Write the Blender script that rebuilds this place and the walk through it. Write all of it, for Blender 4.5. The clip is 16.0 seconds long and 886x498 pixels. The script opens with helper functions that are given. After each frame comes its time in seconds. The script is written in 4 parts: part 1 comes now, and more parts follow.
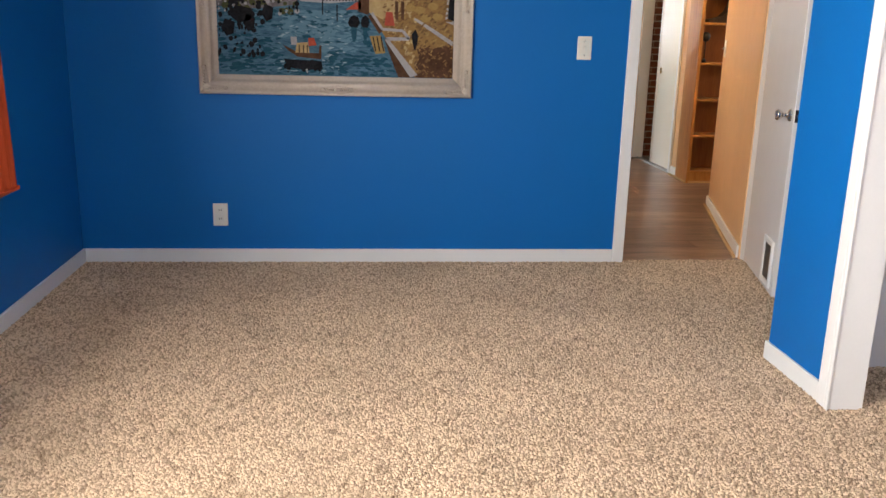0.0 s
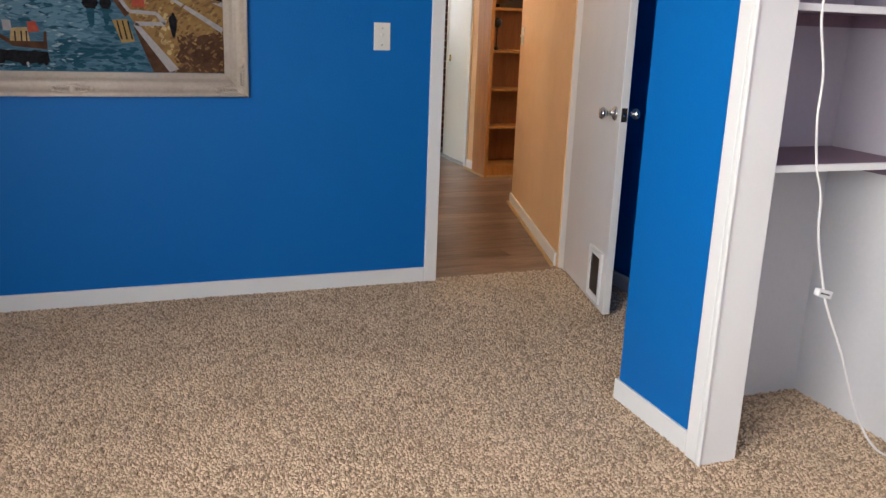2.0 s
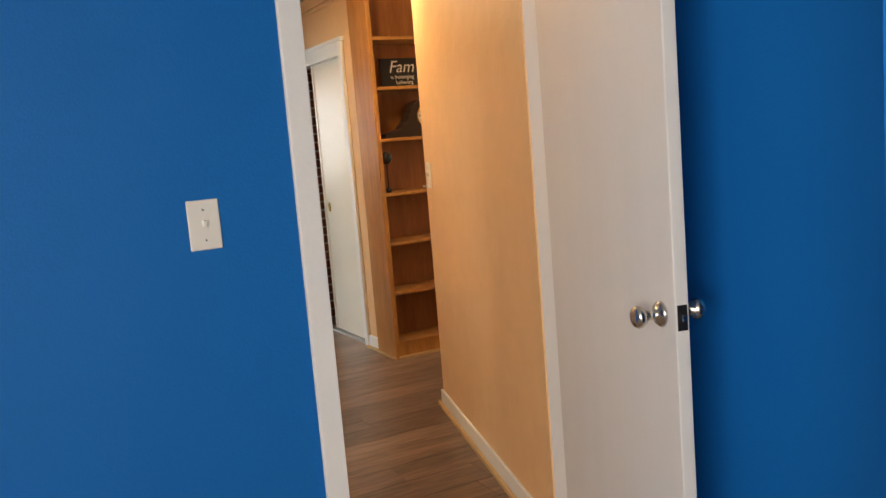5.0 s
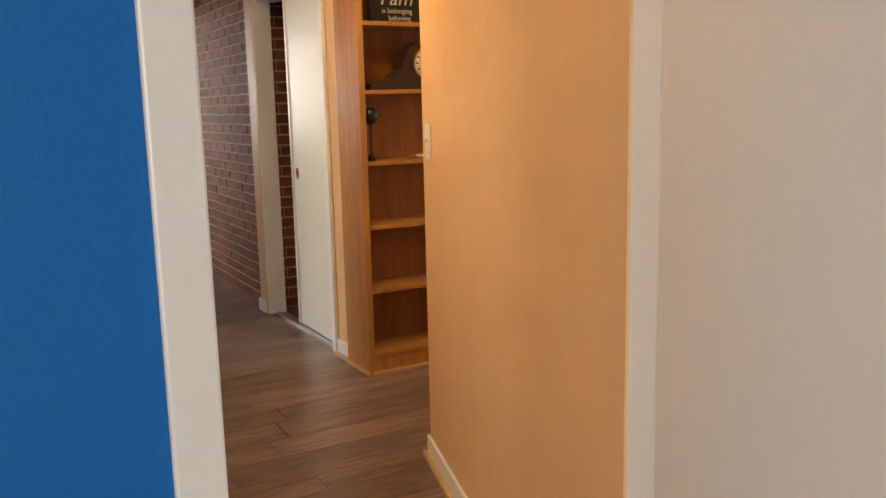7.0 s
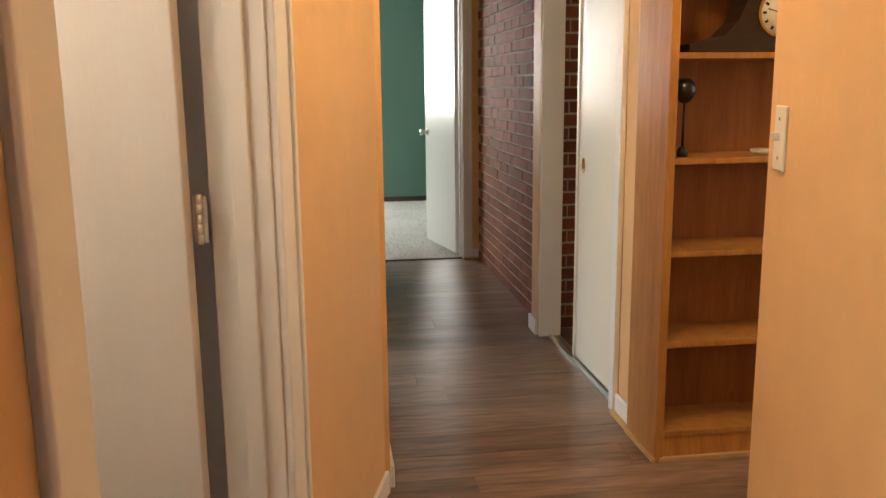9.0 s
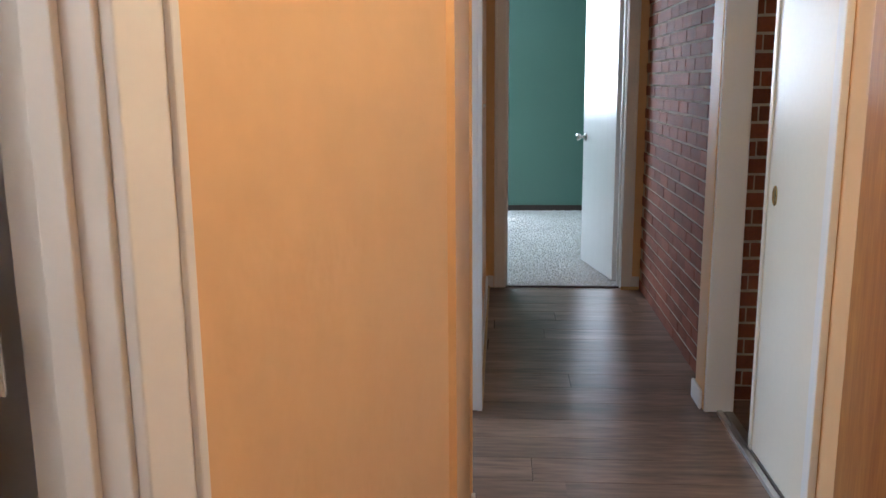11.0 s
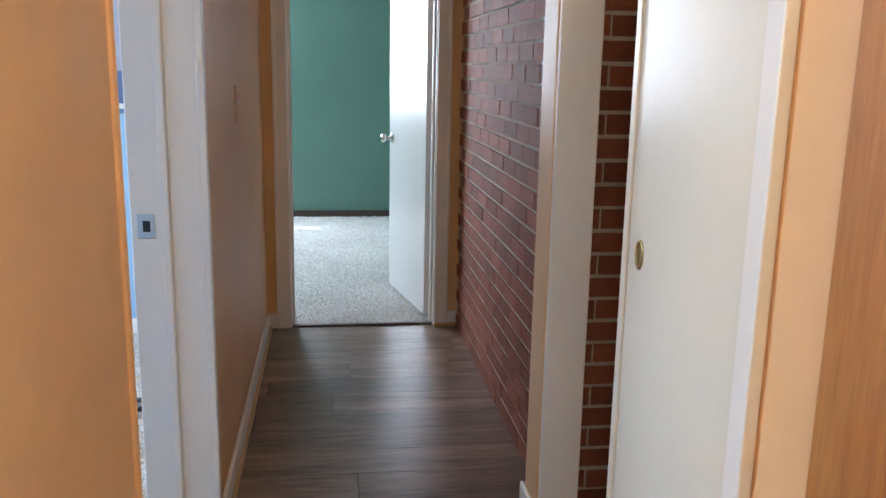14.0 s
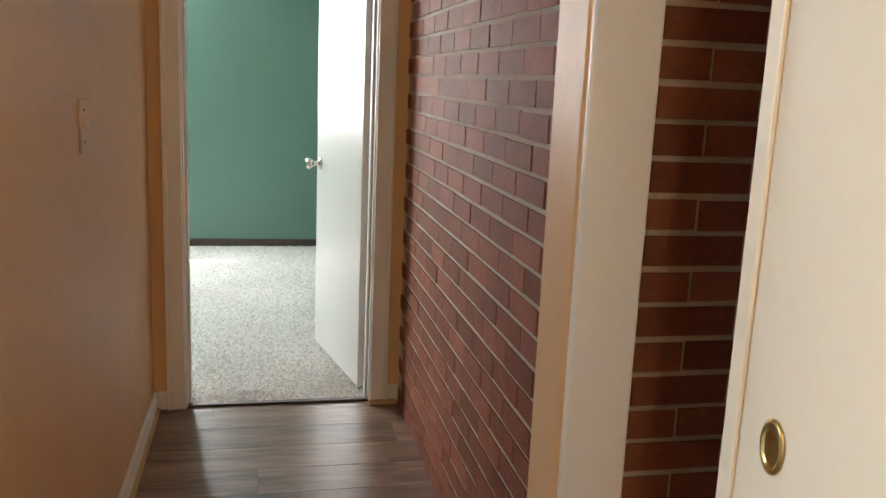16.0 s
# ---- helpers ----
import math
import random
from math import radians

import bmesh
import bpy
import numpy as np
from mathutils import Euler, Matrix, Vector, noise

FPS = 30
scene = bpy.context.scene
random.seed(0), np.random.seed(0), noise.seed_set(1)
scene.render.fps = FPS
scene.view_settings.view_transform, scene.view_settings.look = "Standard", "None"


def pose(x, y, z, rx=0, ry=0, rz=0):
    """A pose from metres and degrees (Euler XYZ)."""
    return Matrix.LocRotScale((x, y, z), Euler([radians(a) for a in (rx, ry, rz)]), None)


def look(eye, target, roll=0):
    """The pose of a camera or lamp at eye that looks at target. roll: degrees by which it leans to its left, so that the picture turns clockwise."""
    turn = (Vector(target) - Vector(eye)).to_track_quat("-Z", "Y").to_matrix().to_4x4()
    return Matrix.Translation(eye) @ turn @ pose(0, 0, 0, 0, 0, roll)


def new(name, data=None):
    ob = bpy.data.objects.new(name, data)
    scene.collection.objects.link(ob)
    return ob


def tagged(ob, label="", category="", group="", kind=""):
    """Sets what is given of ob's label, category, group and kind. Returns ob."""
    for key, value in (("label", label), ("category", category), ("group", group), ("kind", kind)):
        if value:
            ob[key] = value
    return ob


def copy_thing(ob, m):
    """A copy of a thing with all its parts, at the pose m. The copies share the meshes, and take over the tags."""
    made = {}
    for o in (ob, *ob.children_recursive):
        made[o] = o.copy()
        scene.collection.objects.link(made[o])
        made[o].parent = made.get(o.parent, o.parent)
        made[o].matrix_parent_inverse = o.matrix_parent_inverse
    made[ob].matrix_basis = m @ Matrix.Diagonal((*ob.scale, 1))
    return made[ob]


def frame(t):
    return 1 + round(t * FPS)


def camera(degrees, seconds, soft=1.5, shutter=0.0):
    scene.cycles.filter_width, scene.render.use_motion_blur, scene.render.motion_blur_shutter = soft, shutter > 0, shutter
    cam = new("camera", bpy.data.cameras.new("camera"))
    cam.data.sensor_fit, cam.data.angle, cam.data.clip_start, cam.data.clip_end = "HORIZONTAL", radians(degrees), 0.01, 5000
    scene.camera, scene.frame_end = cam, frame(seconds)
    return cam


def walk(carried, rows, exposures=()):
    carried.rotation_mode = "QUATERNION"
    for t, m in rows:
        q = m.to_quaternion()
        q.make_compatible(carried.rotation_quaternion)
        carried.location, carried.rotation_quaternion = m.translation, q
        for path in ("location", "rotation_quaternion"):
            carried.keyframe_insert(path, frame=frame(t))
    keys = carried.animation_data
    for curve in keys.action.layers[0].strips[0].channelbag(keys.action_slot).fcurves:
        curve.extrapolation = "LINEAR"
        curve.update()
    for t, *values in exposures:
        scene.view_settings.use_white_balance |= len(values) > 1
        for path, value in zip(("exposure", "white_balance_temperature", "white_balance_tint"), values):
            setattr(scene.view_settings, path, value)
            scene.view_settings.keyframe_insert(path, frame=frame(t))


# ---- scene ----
cam = camera(55.3, 16.0)
PATH = [
    (0, (0.803, 1.39, 1.294), (0.992, 3.316, 0.791), 1.5),
    (0.5, (0.798, 1.468, 1.288), (1.076, 3.36, 0.704), 2.0),
    (1, (0.833, 1.642, 1.295), (1.27, 3.5, 0.699), 1.9),
    (1.5, (0.858, 1.856, 1.297), (1.436, 3.681, 0.72), 2.4),
    (2, (0.871, 2.141, 1.305), (1.555, 3.946, 0.779), 2.2),
    (2.5, (0.931, 2.423, 1.305), (1.656, 4.221, 0.816), 2.1),
    (3, (1.024, 2.684, 1.335), (1.762, 4.489, 0.892), 1.4),
    (3.5, (1.123, 3.018, 1.351), (1.94, 4.81, 1.005), -1.4),
    (4, (1.242, 3.306, 1.357), (2.103, 5.082, 1.033), -1.7),
    (4.5, (1.392, 3.587, 1.374), (2.289, 5.346, 1.054), -3.0),
    (5, (1.529, 3.908, 1.377), (2.467, 5.656, 1.12), -4.7),
    (5.2, (1.575, 4.024, 1.377), (2.526, 5.765, 1.122), -4.9),
    (7.3, (2.166, 5.155, 1.323), (3.126, 6.874, 0.974), -0.9),
    (7.5, (2.237, 5.253, 1.319), (3.193, 6.973, 0.966), -0.7),
    (8, (2.386, 5.55, 1.326), (3.265, 7.309, 0.959), -0.5),
    (8.5, (2.526, 5.838, 1.321), (3.122, 7.711, 0.95), -0.5),
    (9, (2.603, 6.093, 1.314), (2.878, 8.037, 0.933), -0.6),
    (9.5, (2.637, 6.349, 1.317), (2.759, 8.307, 0.929), -0.3),
    (10, (2.722, 6.575, 1.315), (2.754, 8.536, 0.923), -0.4),
    (10.2, (2.771, 6.676, 1.318), (2.759, 8.638, 0.927), -0.5),
    (12.3, (2.946, 7.367, 1.333), (2.753, 9.319, 0.941), -0.1),
    (12.5, (2.968, 7.453, 1.33), (2.875, 9.41, 0.928), 0.4),
    (13, (2.996, 7.676, 1.34), (3.19, 9.624, 0.93), 2.0),
    (13.5, (3.039, 7.862, 1.333), (3.336, 9.796, 0.92), 1.4),
    (14, (3.106, 8.079, 1.342), (3.371, 10.016, 0.924), 1.1),
    (14.5, (3.136, 8.311, 1.331), (3.353, 10.253, 0.906), 0.8),
    (15, (3.146, 8.552, 1.337), (3.386, 10.493, 0.915), 0.9),
    (15.5, (3.182, 8.776, 1.335), (3.455, 10.714, 0.919), 1.2),
    (16, (3.2, 9.01, 1.35), (3.621, 10.926, 0.959), 2.5),
]
walk(cam, [(t, look(eye, target, roll)) for t, eye, target, roll in PATH],
     [(0, 2.3, 6600, 10), (1.2, 2.1, 6500, 10), (2.5, 2.0, 6300, 10), (3.5, 2.25, 6500, 10), (5.0, 2.15, 7000, 10), (7.4, 2.15, 7500, 10), (8.5, 2.2, 7600, 10), (10.0, 2.15, 6200, 10), (12.5, 2.1, 5400, 10), (14, 2.5, 5700, 10), (16, 2.68, 6900, 10)])

# ---- frames of reference: bedroom (world), hall, vestibule ----
WORLD = Matrix.Identity(4)
HALL = pose(2.80, 8.95, 0)
VEST = HALL @ pose(-0.022, -0.25, 0, 0, 0, -16.0)
CEIL = 2.44

# ---- world, sun, lights ----
world = bpy.data.worlds.new("sky_world")
scene.world = world
world.use_nodes = True
wn = world.node_tree.nodes
sky = wn.new("ShaderNodeTexSky")
sky.sky_type = "NISHITA"
sky.sun_disc = False
sky.sun_elevation = radians(50)
sky.sun_rotation = radians(-60)
world.node_tree.links.new(sky.outputs[0], wn["Background"].inputs[0])
wn["Background"].inputs[1].default_value = 0.05


def lamp_area(name, m, sx, sy, watts, colour):
    d = bpy.data.lights.new(name, "AREA")
    d.shape, d.size, d.size_y, d.energy, d.color = "RECTANGLE", sx, sy, watts, colour
    ob = new(name, d)
    ob.matrix_world = m
    return ob


def lamp_point(name, m, radius, watts, colour):
    d = bpy.data.lights.new(name, "POINT")
    d.shadow_soft_size, d.energy, d.color = radius, watts, colour
    ob = new(name, d)
    ob.matrix_world = m
    return ob


sun = bpy.data.lights.new("sun", "SUN")
sun.energy, sun.angle, sun.color = 5.0, radians(0.6), (1.0, 0.95, 0.86)
sun_ob = new("sun", sun)
sun_ob.matrix_world = HALL @ look((0, 0, 8), (0.46, -0.55, 6.94))
# daylight in the window openings
lamp_area("daylight_west", look((-0.707, 2.3, 1.50), (2.2, 2.0, 1.70)), 2.2, 1.1, 43, (1.0, 0.96, 0.90))
lamp_area("daylight_south", look((1.0, -1.16, 1.5), (1.0, 4, 0.9)), 2.0, 1.2, 2, (1.0, 0.96, 0.90))
lamp_area("daylight_green", HALL @ look((-1.1, 6.705, 1.65), (0.2, 2.7, 0.6)), 1.9, 1.2, 34, (0.91, 0.96, 1.0))
lamp_area("daylight_blue", HALL @ look((-3.1, 2.2, 1.5), (-0.5, 2.2, 0.6)), 1.6, 1.2, 19, (0.85, 0.94, 1.0))
# added fill light at the unseen passage end, evens out the vestibule
lamp_area("passage_fill", HALL @ look((2.94, -0.62, 1.45), (0.0, -0.62, 1.0)), 0.9, 1.2, 2.2, (1.0, 0.95, 0.88))
# added fill lamp in the unseen side room, brightens the open door leaf
lamp_point("side_room_fill", VEST @ pose(-0.62, -1.62, 2.28), 0.1, 4.3, (1.0, 0.92, 0.80))
lamp_point("hall_bulb", HALL @ pose(0.36, -0.98, 2.30), 0.08, 8.2, (1.0, 0.75, 0.43))


# ---- materials ----
def mat(name, col, rough=0.5, metal=0.0, var=0.06, scale=3.0, grain=60.0, bump=0.05, stretch=(1, 1, 1), rand=0.0, col2=None, coat=0.0, dist=0.01, sheen=0.0, spec=0.5):
    m = bpy.data.materials.new(name)
    m.use_nodes = True
    nt = m.node_tree
    n, l = nt.nodes, nt.links
    p = n["Principled BSDF"]
    p.inputs["Roughness"].default_value = rough
    p.inputs["Metallic"].default_value = metal
    p.inputs["Coat Weight"].default_value = coat
    p.inputs["Sheen Weight"].default_value = sheen
    p.inputs["Specular IOR Level"].default_value = spec
    tc = n.new("ShaderNodeTexCoord")
    mp = n.new("ShaderNodeMapping")
    mp.inputs["Scale"].default_value = stretch
    l.new(tc.outputs["Object"], mp.inputs["Vector"])
    oi = n.new("ShaderNodeObjectInfo")
    add = n.new("ShaderNodeVectorMath")
    add.operation = "MULTIPLY_ADD"
    add.inputs[1].default_value = (17.0, 23.0, 31.0)
    l.new(oi.outputs["Random"], add.inputs[0])
    l.new(mp.outputs[0], add.inputs[2])
    a = n.new("ShaderNodeTexNoise")
    a.inputs["Scale"].default_value, a.inputs["Detail"].default_value = scale, 4
    b = n.new("ShaderNodeTexNoise")
    b.inputs["Scale"].default_value, b.inputs["Detail"].default_value = grain, 3
    vec = add.outputs[0] if rand else mp.outputs[0]
    l.new(vec, a.inputs["Vector"])
    l.new(vec, b.inputs["Vector"])
    c2 = col2 or tuple(c * (1 - 2.5 * var) for c in col)
    mix = n.new("ShaderNodeMix")
    mix.data_type = "RGBA"
    mix.inputs["A"].default_value = (*col, 1)
    mix.inputs["B"].default_value = (*c2, 1)
    r = n.new("ShaderNodeMapRange")
    r.inputs["From Min"].default_value, r.inputs["From Max"].default_value = 0.3, 0.7
    av = n.new("ShaderNodeMath")
    av.operation = "MULTIPLY_ADD"
    av.inputs[1].default_value = 0.45
    hf = n.new("ShaderNodeMath")
    hf.operation = "MULTIPLY"
    hf.inputs[1].default_value = 0.55
    l.new(a.outputs["Fac"], hf.inputs[0])
    l.new(b.outputs["Fac"], av.inputs[0])
    l.new(hf.outputs[0], av.inputs[2])
    l.new(av.outputs[0], r.inputs["Value"])
    l.new(r.outputs[0], mix.inputs["Factor"])
    out = mix.outputs["Result"]
    if rand:
        hsv = n.new("ShaderNodeHueSaturation")
        rr = n.new("ShaderNodeMapRange")
        rr.inputs["To Min"].default_value, rr.inputs["To Max"].default_value = 1 - rand, 1 + rand
        l.new(oi.outputs["Random"], rr.inputs["Value"])
        l.new(rr.outputs[0], hsv.inputs["Value"])
        l.new(out, hsv.inputs["Color"])
        out = hsv.outputs[0]
    l.new(out, p.inputs["Base Color"])
    if bump:
        bp = n.new("ShaderNodeBump")
        bp.inputs["Strength"].default_value, bp.inputs["Distance"].default_value = bump, dist
        l.new(b.outputs["Fac"], bp.inputs["Height"])
        l.new(bp.outputs[0], p.inputs["Normal"])
    return m


BLUE = mat("blue_wall_paint", (0.002, 0.138, 0.45), 0.5, spec=0.22, var=0.03, scale=1.5, grain=140, bump=0.12)
ORANGE = mat("peach_plaster_paint", (0.77, 0.50, 0.265), 0.46, spec=0.22, var=0.04, scale=2.0, grain=9, bump=0.24, dist=0.02)
WHITE = mat("white_trim_paint", (0.78, 0.78, 0.77), 0.38, var=0.015, scale=4, grain=80, bump=0.04)
DOORW = mat("white_door_paint", (0.74, 0.73, 0.72), 0.26, var=0.02, scale=2, grain=40, bump=0.05, stretch=(6, 6, 0.5))
CREAM = mat("cream_door_paint", (0.78, 0.73, 0.62), 0.34, var=0.02, scale=2, grain=40, bump=0.05)
CEILM = mat("ceiling_paint", (0.66, 0.65, 0.63), 0.8, var=0.02, grain=90, bump=0.2)
CLOSET = mat("closet_paint", (0.66, 0.65, 0.66), 0.6, var=0.03, grain=60, bump=0.08)
LAVENDER = mat("lavender_paint", (0.46, 0.42, 0.48), 0.6, var=0.03, grain=60, bump=0.08)
PURPLE = mat("purple_paint", (0.16, 0.09, 0.38), 0.6, var=0.03, grain=60, bump=0.08)
SHELFTOP = mat("mauve_shelf_paint", (0.24, 0.15, 0.20), 0.5, var=0.08, scale=6, grain=60)
GREEN = mat("green_wall_paint", (0.135, 0.255, 0.215), 0.45, var=0.03, scale=1.5, grain=120, bump=0.1)
SKYBLUE = mat("pale_blue_paint", (0.33, 0.52, 0.74), 0.5, var=0.03, grain=100, bump=0.1)
STRIPE = mat("slate_blue_paint", (0.10, 0.15, 0.30), 0.5, var=0.03, grain=100, bump=0.1)
GREYWALL = mat("grey_lavender_paint", (0.38, 0.40, 0.50), 0.5, var=0.03, grain=100, bump=0.1)
CARPET = mat("tan_carpet", (0.56, 0.42, 0.29), 0.95, var=0.1, scale=40, grain=160, bump=0.9, col2=(0.20, 0.135, 0.085), dist=0.012)
CARPETW = mat("pale_carpet", (0.62, 0.58, 0.50), 0.95, var=0.1, scale=40, grain=160, bump=0.9, col2=(0.34, 0.30, 0.24), dist=0.012)
VINYL = mat("brown_vinyl_plank", (0.33, 0.215, 0.155), 0.34, scale=1.6, grain=8, var=0.2, bump=0.12, stretch=(0.9, 6.5, 1), rand=0.24, col2=(0.060, 0.036, 0.026), dist=0.005)
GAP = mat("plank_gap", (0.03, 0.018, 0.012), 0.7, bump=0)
OAK = mat("honey_oak", (0.56, 0.29, 0.085), 0.33, scale=2.5, grain=16, var=0.2, bump=0.04, stretch=(9, 9, 0.7), col2=(0.34, 0.135, 0.035), dist=0.004)
# OAK's grain again in a darker, redder tone, used on the bookcase back
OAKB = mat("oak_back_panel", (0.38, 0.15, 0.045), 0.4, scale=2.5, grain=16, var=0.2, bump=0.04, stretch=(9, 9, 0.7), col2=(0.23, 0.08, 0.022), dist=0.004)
RAWWOOD = mat("raw_shoe_moulding", (0.62, 0.42, 0.20), 0.5, scale=3, grain=40, var=0.12, stretch=(1, 1, 6))
BRICK = mat("red_brown_brick", (0.31, 0.105, 0.058), 0.7, spec=0.12, scale=9, grain=70, var=0.15, bump=0.35, rand=0.25, col2=(0.18, 0.060, 0.038), dist=0.006)
MORTAR = mat("tan_mortar", (0.60, 0.49, 0.38), 0.9, scale=8, grain=120, var=0.12, bump=0.4)
CHROME = mat("satin_nickel", (0.62, 0.60, 0.56), 0.22, metal=1.0, var=0.02, bump=0.02)
BRASS = mat("brass", (0.62, 0.47, 0.20), 0.25, metal=1.0, var=0.05, bump=0.02)
BLACK = mat("black_plastic", (0.012, 0.012, 0.013), 0.35, var=0.1, bump=0.02)
DARKWOOD = mat("dark_brown_wood", (0.035, 0.02, 0.014), 0.35, var=0.15, scale=6, grain=40, stretch=(1, 1, 8))
DARKBASE = mat("brown_baseboard", (0.075, 0.050, 0.042), 0.5, var=0.1)
PLASTIC = mat("ivory_plastic", (0.74, 0.72, 0.66), 0.35, var=0.01, bump=0)
CORDW = mat("white_cord", (0.75, 0.73, 0.72), 0.45, var=0.02, bump=0)
FRAMEW = mat("cream_picture_frame", (0.60, 0.53, 0.46), 0.42, var=0.08, scale=7, grain=60, bump=0.2, col2=(0.46, 0.39, 0.32))
CURTAIN = mat("orange_curtain", (0.62, 0.085, 0.02), 0.85, var=0.08, grain=200, bump=0.1, stretch=(1, 1, 0.2))
STEEL = mat("aluminium_track", (0.6, 0.6, 0.58), 0.35, metal=1.0, var=0.04, bump=0.02)


# ---- mesh helpers ----
def box(bm, x0, x1, y0, y1, z0, z1, bevel=0.0):
    r = bmesh.ops.create_cube(bm, size=1.0, matrix=Matrix.Translation(((x0 + x1) / 2, (y0 + y1) / 2, (z0 + z1) / 2)) @ Matrix.Diagonal((abs(x1 - x0), abs(y1 - y0), abs(z1 - z0), 1)))
    if bevel:
        es = list({e for v in r["verts"] for e in v.link_edges})
        bmesh.ops.bevel(bm, geom=es, offset=bevel, segments=2, affect="EDGES", profile=0.5)
    return bm


def boxes(*rows, bevel=0.0):
    bm = bmesh.new()
    for r in rows:
        box(bm, *r, bevel=bevel)
    return bm


def lathe(profile, m=None, seg=24):
    """A solid of revolution round z from (radius, height) rows."""
    bm = bmesh.new()
    rings = []
    for r, z in profile:
        rings.append([bm.verts.new((r * math.cos(2 * math.pi * k / seg), r * math.sin(2 * math.pi * k / seg), z)) for k in range(seg)])
    for a, b in zip(rings, rings[1:]):
        for k in range(seg):
            bm.faces.new((a[k], a[(k + 1) % seg], b[(k + 1) % seg], b[k]))
    bm.faces.new(rings[0][::-1])
    bm.faces.new(rings[-1])
    if m:
        bm.transform(m)
    for f in bm.faces:
        f.smooth = True
    return bm


def prism(outline, depth, m=None):
    """A flat outline in x, y, thickened along z."""
    bm = bmesh.new()
    lo = [bm.verts.new((x, y, 0)) for x, y in outline]
    hi = [bm.verts.new((x, y, depth)) for x, y in outline]
    bm.faces.new(lo[::-1])
    bm.faces.new(hi)
    for k in range(len(lo)):
        q = (k + 1) % len(lo)
        bm.faces.new((lo[k], lo[q], hi[q], hi[k]))
    if m:
        bm.transform(m)
    return bm


def tube(points, radius, seg=8):
    """A round cord through points, smoothed."""
    pts = [Vector(p) for p in points]
    fine = []
    for k in range(len(pts) - 1):
        p0, p1, p2, p3 = pts[max(k - 1, 0)], pts[k], pts[k + 1], pts[min(k + 2, len(pts) - 1)]
        for s in range(6):
            t = s / 6
            fine.append(0.5 * ((2 * p1) + (p2 - p0) * t + (2 * p0 - 5 * p1 + 4 * p2 - p3) * t * t + (3 * p1 - p0 - 3 * p2 + p3) * t ** 3))
    fine.append(pts[-1])
    bm = bmesh.new()
    rings = []
    for k, p in enumerate(fine):
        d = (fine[min(k + 1, len(fine) - 1)] - fine[max(k - 1, 0)]).normalized()
        u = d.cross(Vector((0.31, 0.93, 0.2))).normalized()
        w = d.cross(u)
        rings.append([bm.verts.new(p + radius * (math.cos(2 * math.pi * q / seg) * u + math.sin(2 * math.pi * q / seg) * w)) for q in range(seg)])
    for a, b in zip(rings, rings[1:]):
        for q in range(seg):
            bm.faces.new((a[q], a[(q + 1) % seg], b[(q + 1) % seg], b[q]))
    bm.faces.new(rings[0][::-1])
    bm.faces.new(rings[-1])
    for f in bm.faces:
        f.smooth = True
    return bm


def finish(name, bm, material):
    bmesh.ops.recalc_face_normals(bm, faces=bm.faces)
    me = bpy.data.meshes.new(name)
    bm.to_mesh(me)
    bm.free()
    me.materials.append(material)
    return me


def part(name, bm, material, parent, label=""):
    ob = new(name, finish(name, bm, material))
    ob.parent = parent
    return tagged(ob, label) if label else ob


def solid(name, bm, material, m=WORLD, label="", category="", group="", kind=""):
    ob = new(name, finish(name, bm, material))
    ob.matrix_world = m
    return tagged(ob, label, category, group, kind)


def thing(name, m, label, category, group="", kind=""):
    ob = new(name)
    ob.empty_display_size = 0.05
    ob.matrix_world = m
    return tagged(ob, label, category, group, kind)


def structure(name, bm, material, m=WORLD, label="", category="wall"):
    return solid(name, bm, material, m, label, category, kind="structure")

# ---- large structure: bedroom ----
structure("floor_bedroom", boxes((-0.727, 3.2, -1.2, 6.093, -0.1, 0.0)), CARPET, WORLD, "speckled tan frieze carpet across the bedroom", "carpet")
structure("ceiling_bedroom", boxes((-0.95, 3.4, -1.35, 6.11, CEIL, CEIL + 0.12)), CEILM, WORLD, "plain white painted bedroom ceiling", "ceiling")
structure("wall_north", boxes((-0.847, 2.31, 6.053, 6.09, -0.1, CEIL), (2.31, 3.065, 6.053, 6.09, 2.06, CEIL), (3.065, 3.21, 6.053, 6.09, -0.1, CEIL)), BLUE, WORLD, "saturated blue painted bedroom wall with doorway")
structure("wall_north_back", boxes((-0.847, 2.31, 6.092, 6.122, -0.1, CEIL), (2.31, 3.065, 6.092, 6.122, 2.06, CEIL), (3.065, 3.5, 6.092, 6.122, -0.1, CEIL)), ORANGE, WORLD, "peach painted hall side of bedroom wall")
structure("wall_west", boxes((-0.847, -0.727, -1.2, -0.5, -0.1, CEIL), (-0.847, -0.727, -0.5, 4.6, -0.1, 0.95), (-0.847, -0.727, -0.5, 4.6, 2.1, CEIL), (-0.847, -0.727, 4.6, 6.05, -0.1, CEIL)), BLUE, WORLD, "blue bedroom wall with a wide window")
structure("wall_south", boxes((-0.847, 0.0, -1.32, -1.2, -0.1, CEIL), (0.0, 2.0, -1.32, -1.2, -0.1, 0.9), (0.0, 2.0, -1.32, -1.2, 2.1, CEIL), (2.0, 3.4, -1.32, -1.2, -0.1, CEIL)), BLUE, WORLD, "blue bedroom wall with window")
structure("wall_nook", boxes((3.205, 3.29, 4.549, 6.11, -0.1, CEIL)), BLUE, WORLD, "blue wall behind the open bedroom door")
structure("wall_partition", boxes((2.481, 2.585, 4.07, 4.547, -0.1, CEIL), (2.585, 3.29, 4.500, 4.547, -0.1, CEIL)), BLUE, WORLD, "short blue partition wall beside the closet")
structure("wall_closet_end", boxes((2.587, 3.18, 4.435, 4.498, -0.1, 0.90)), CLOSET, WORLD, "white lower closet end wall")
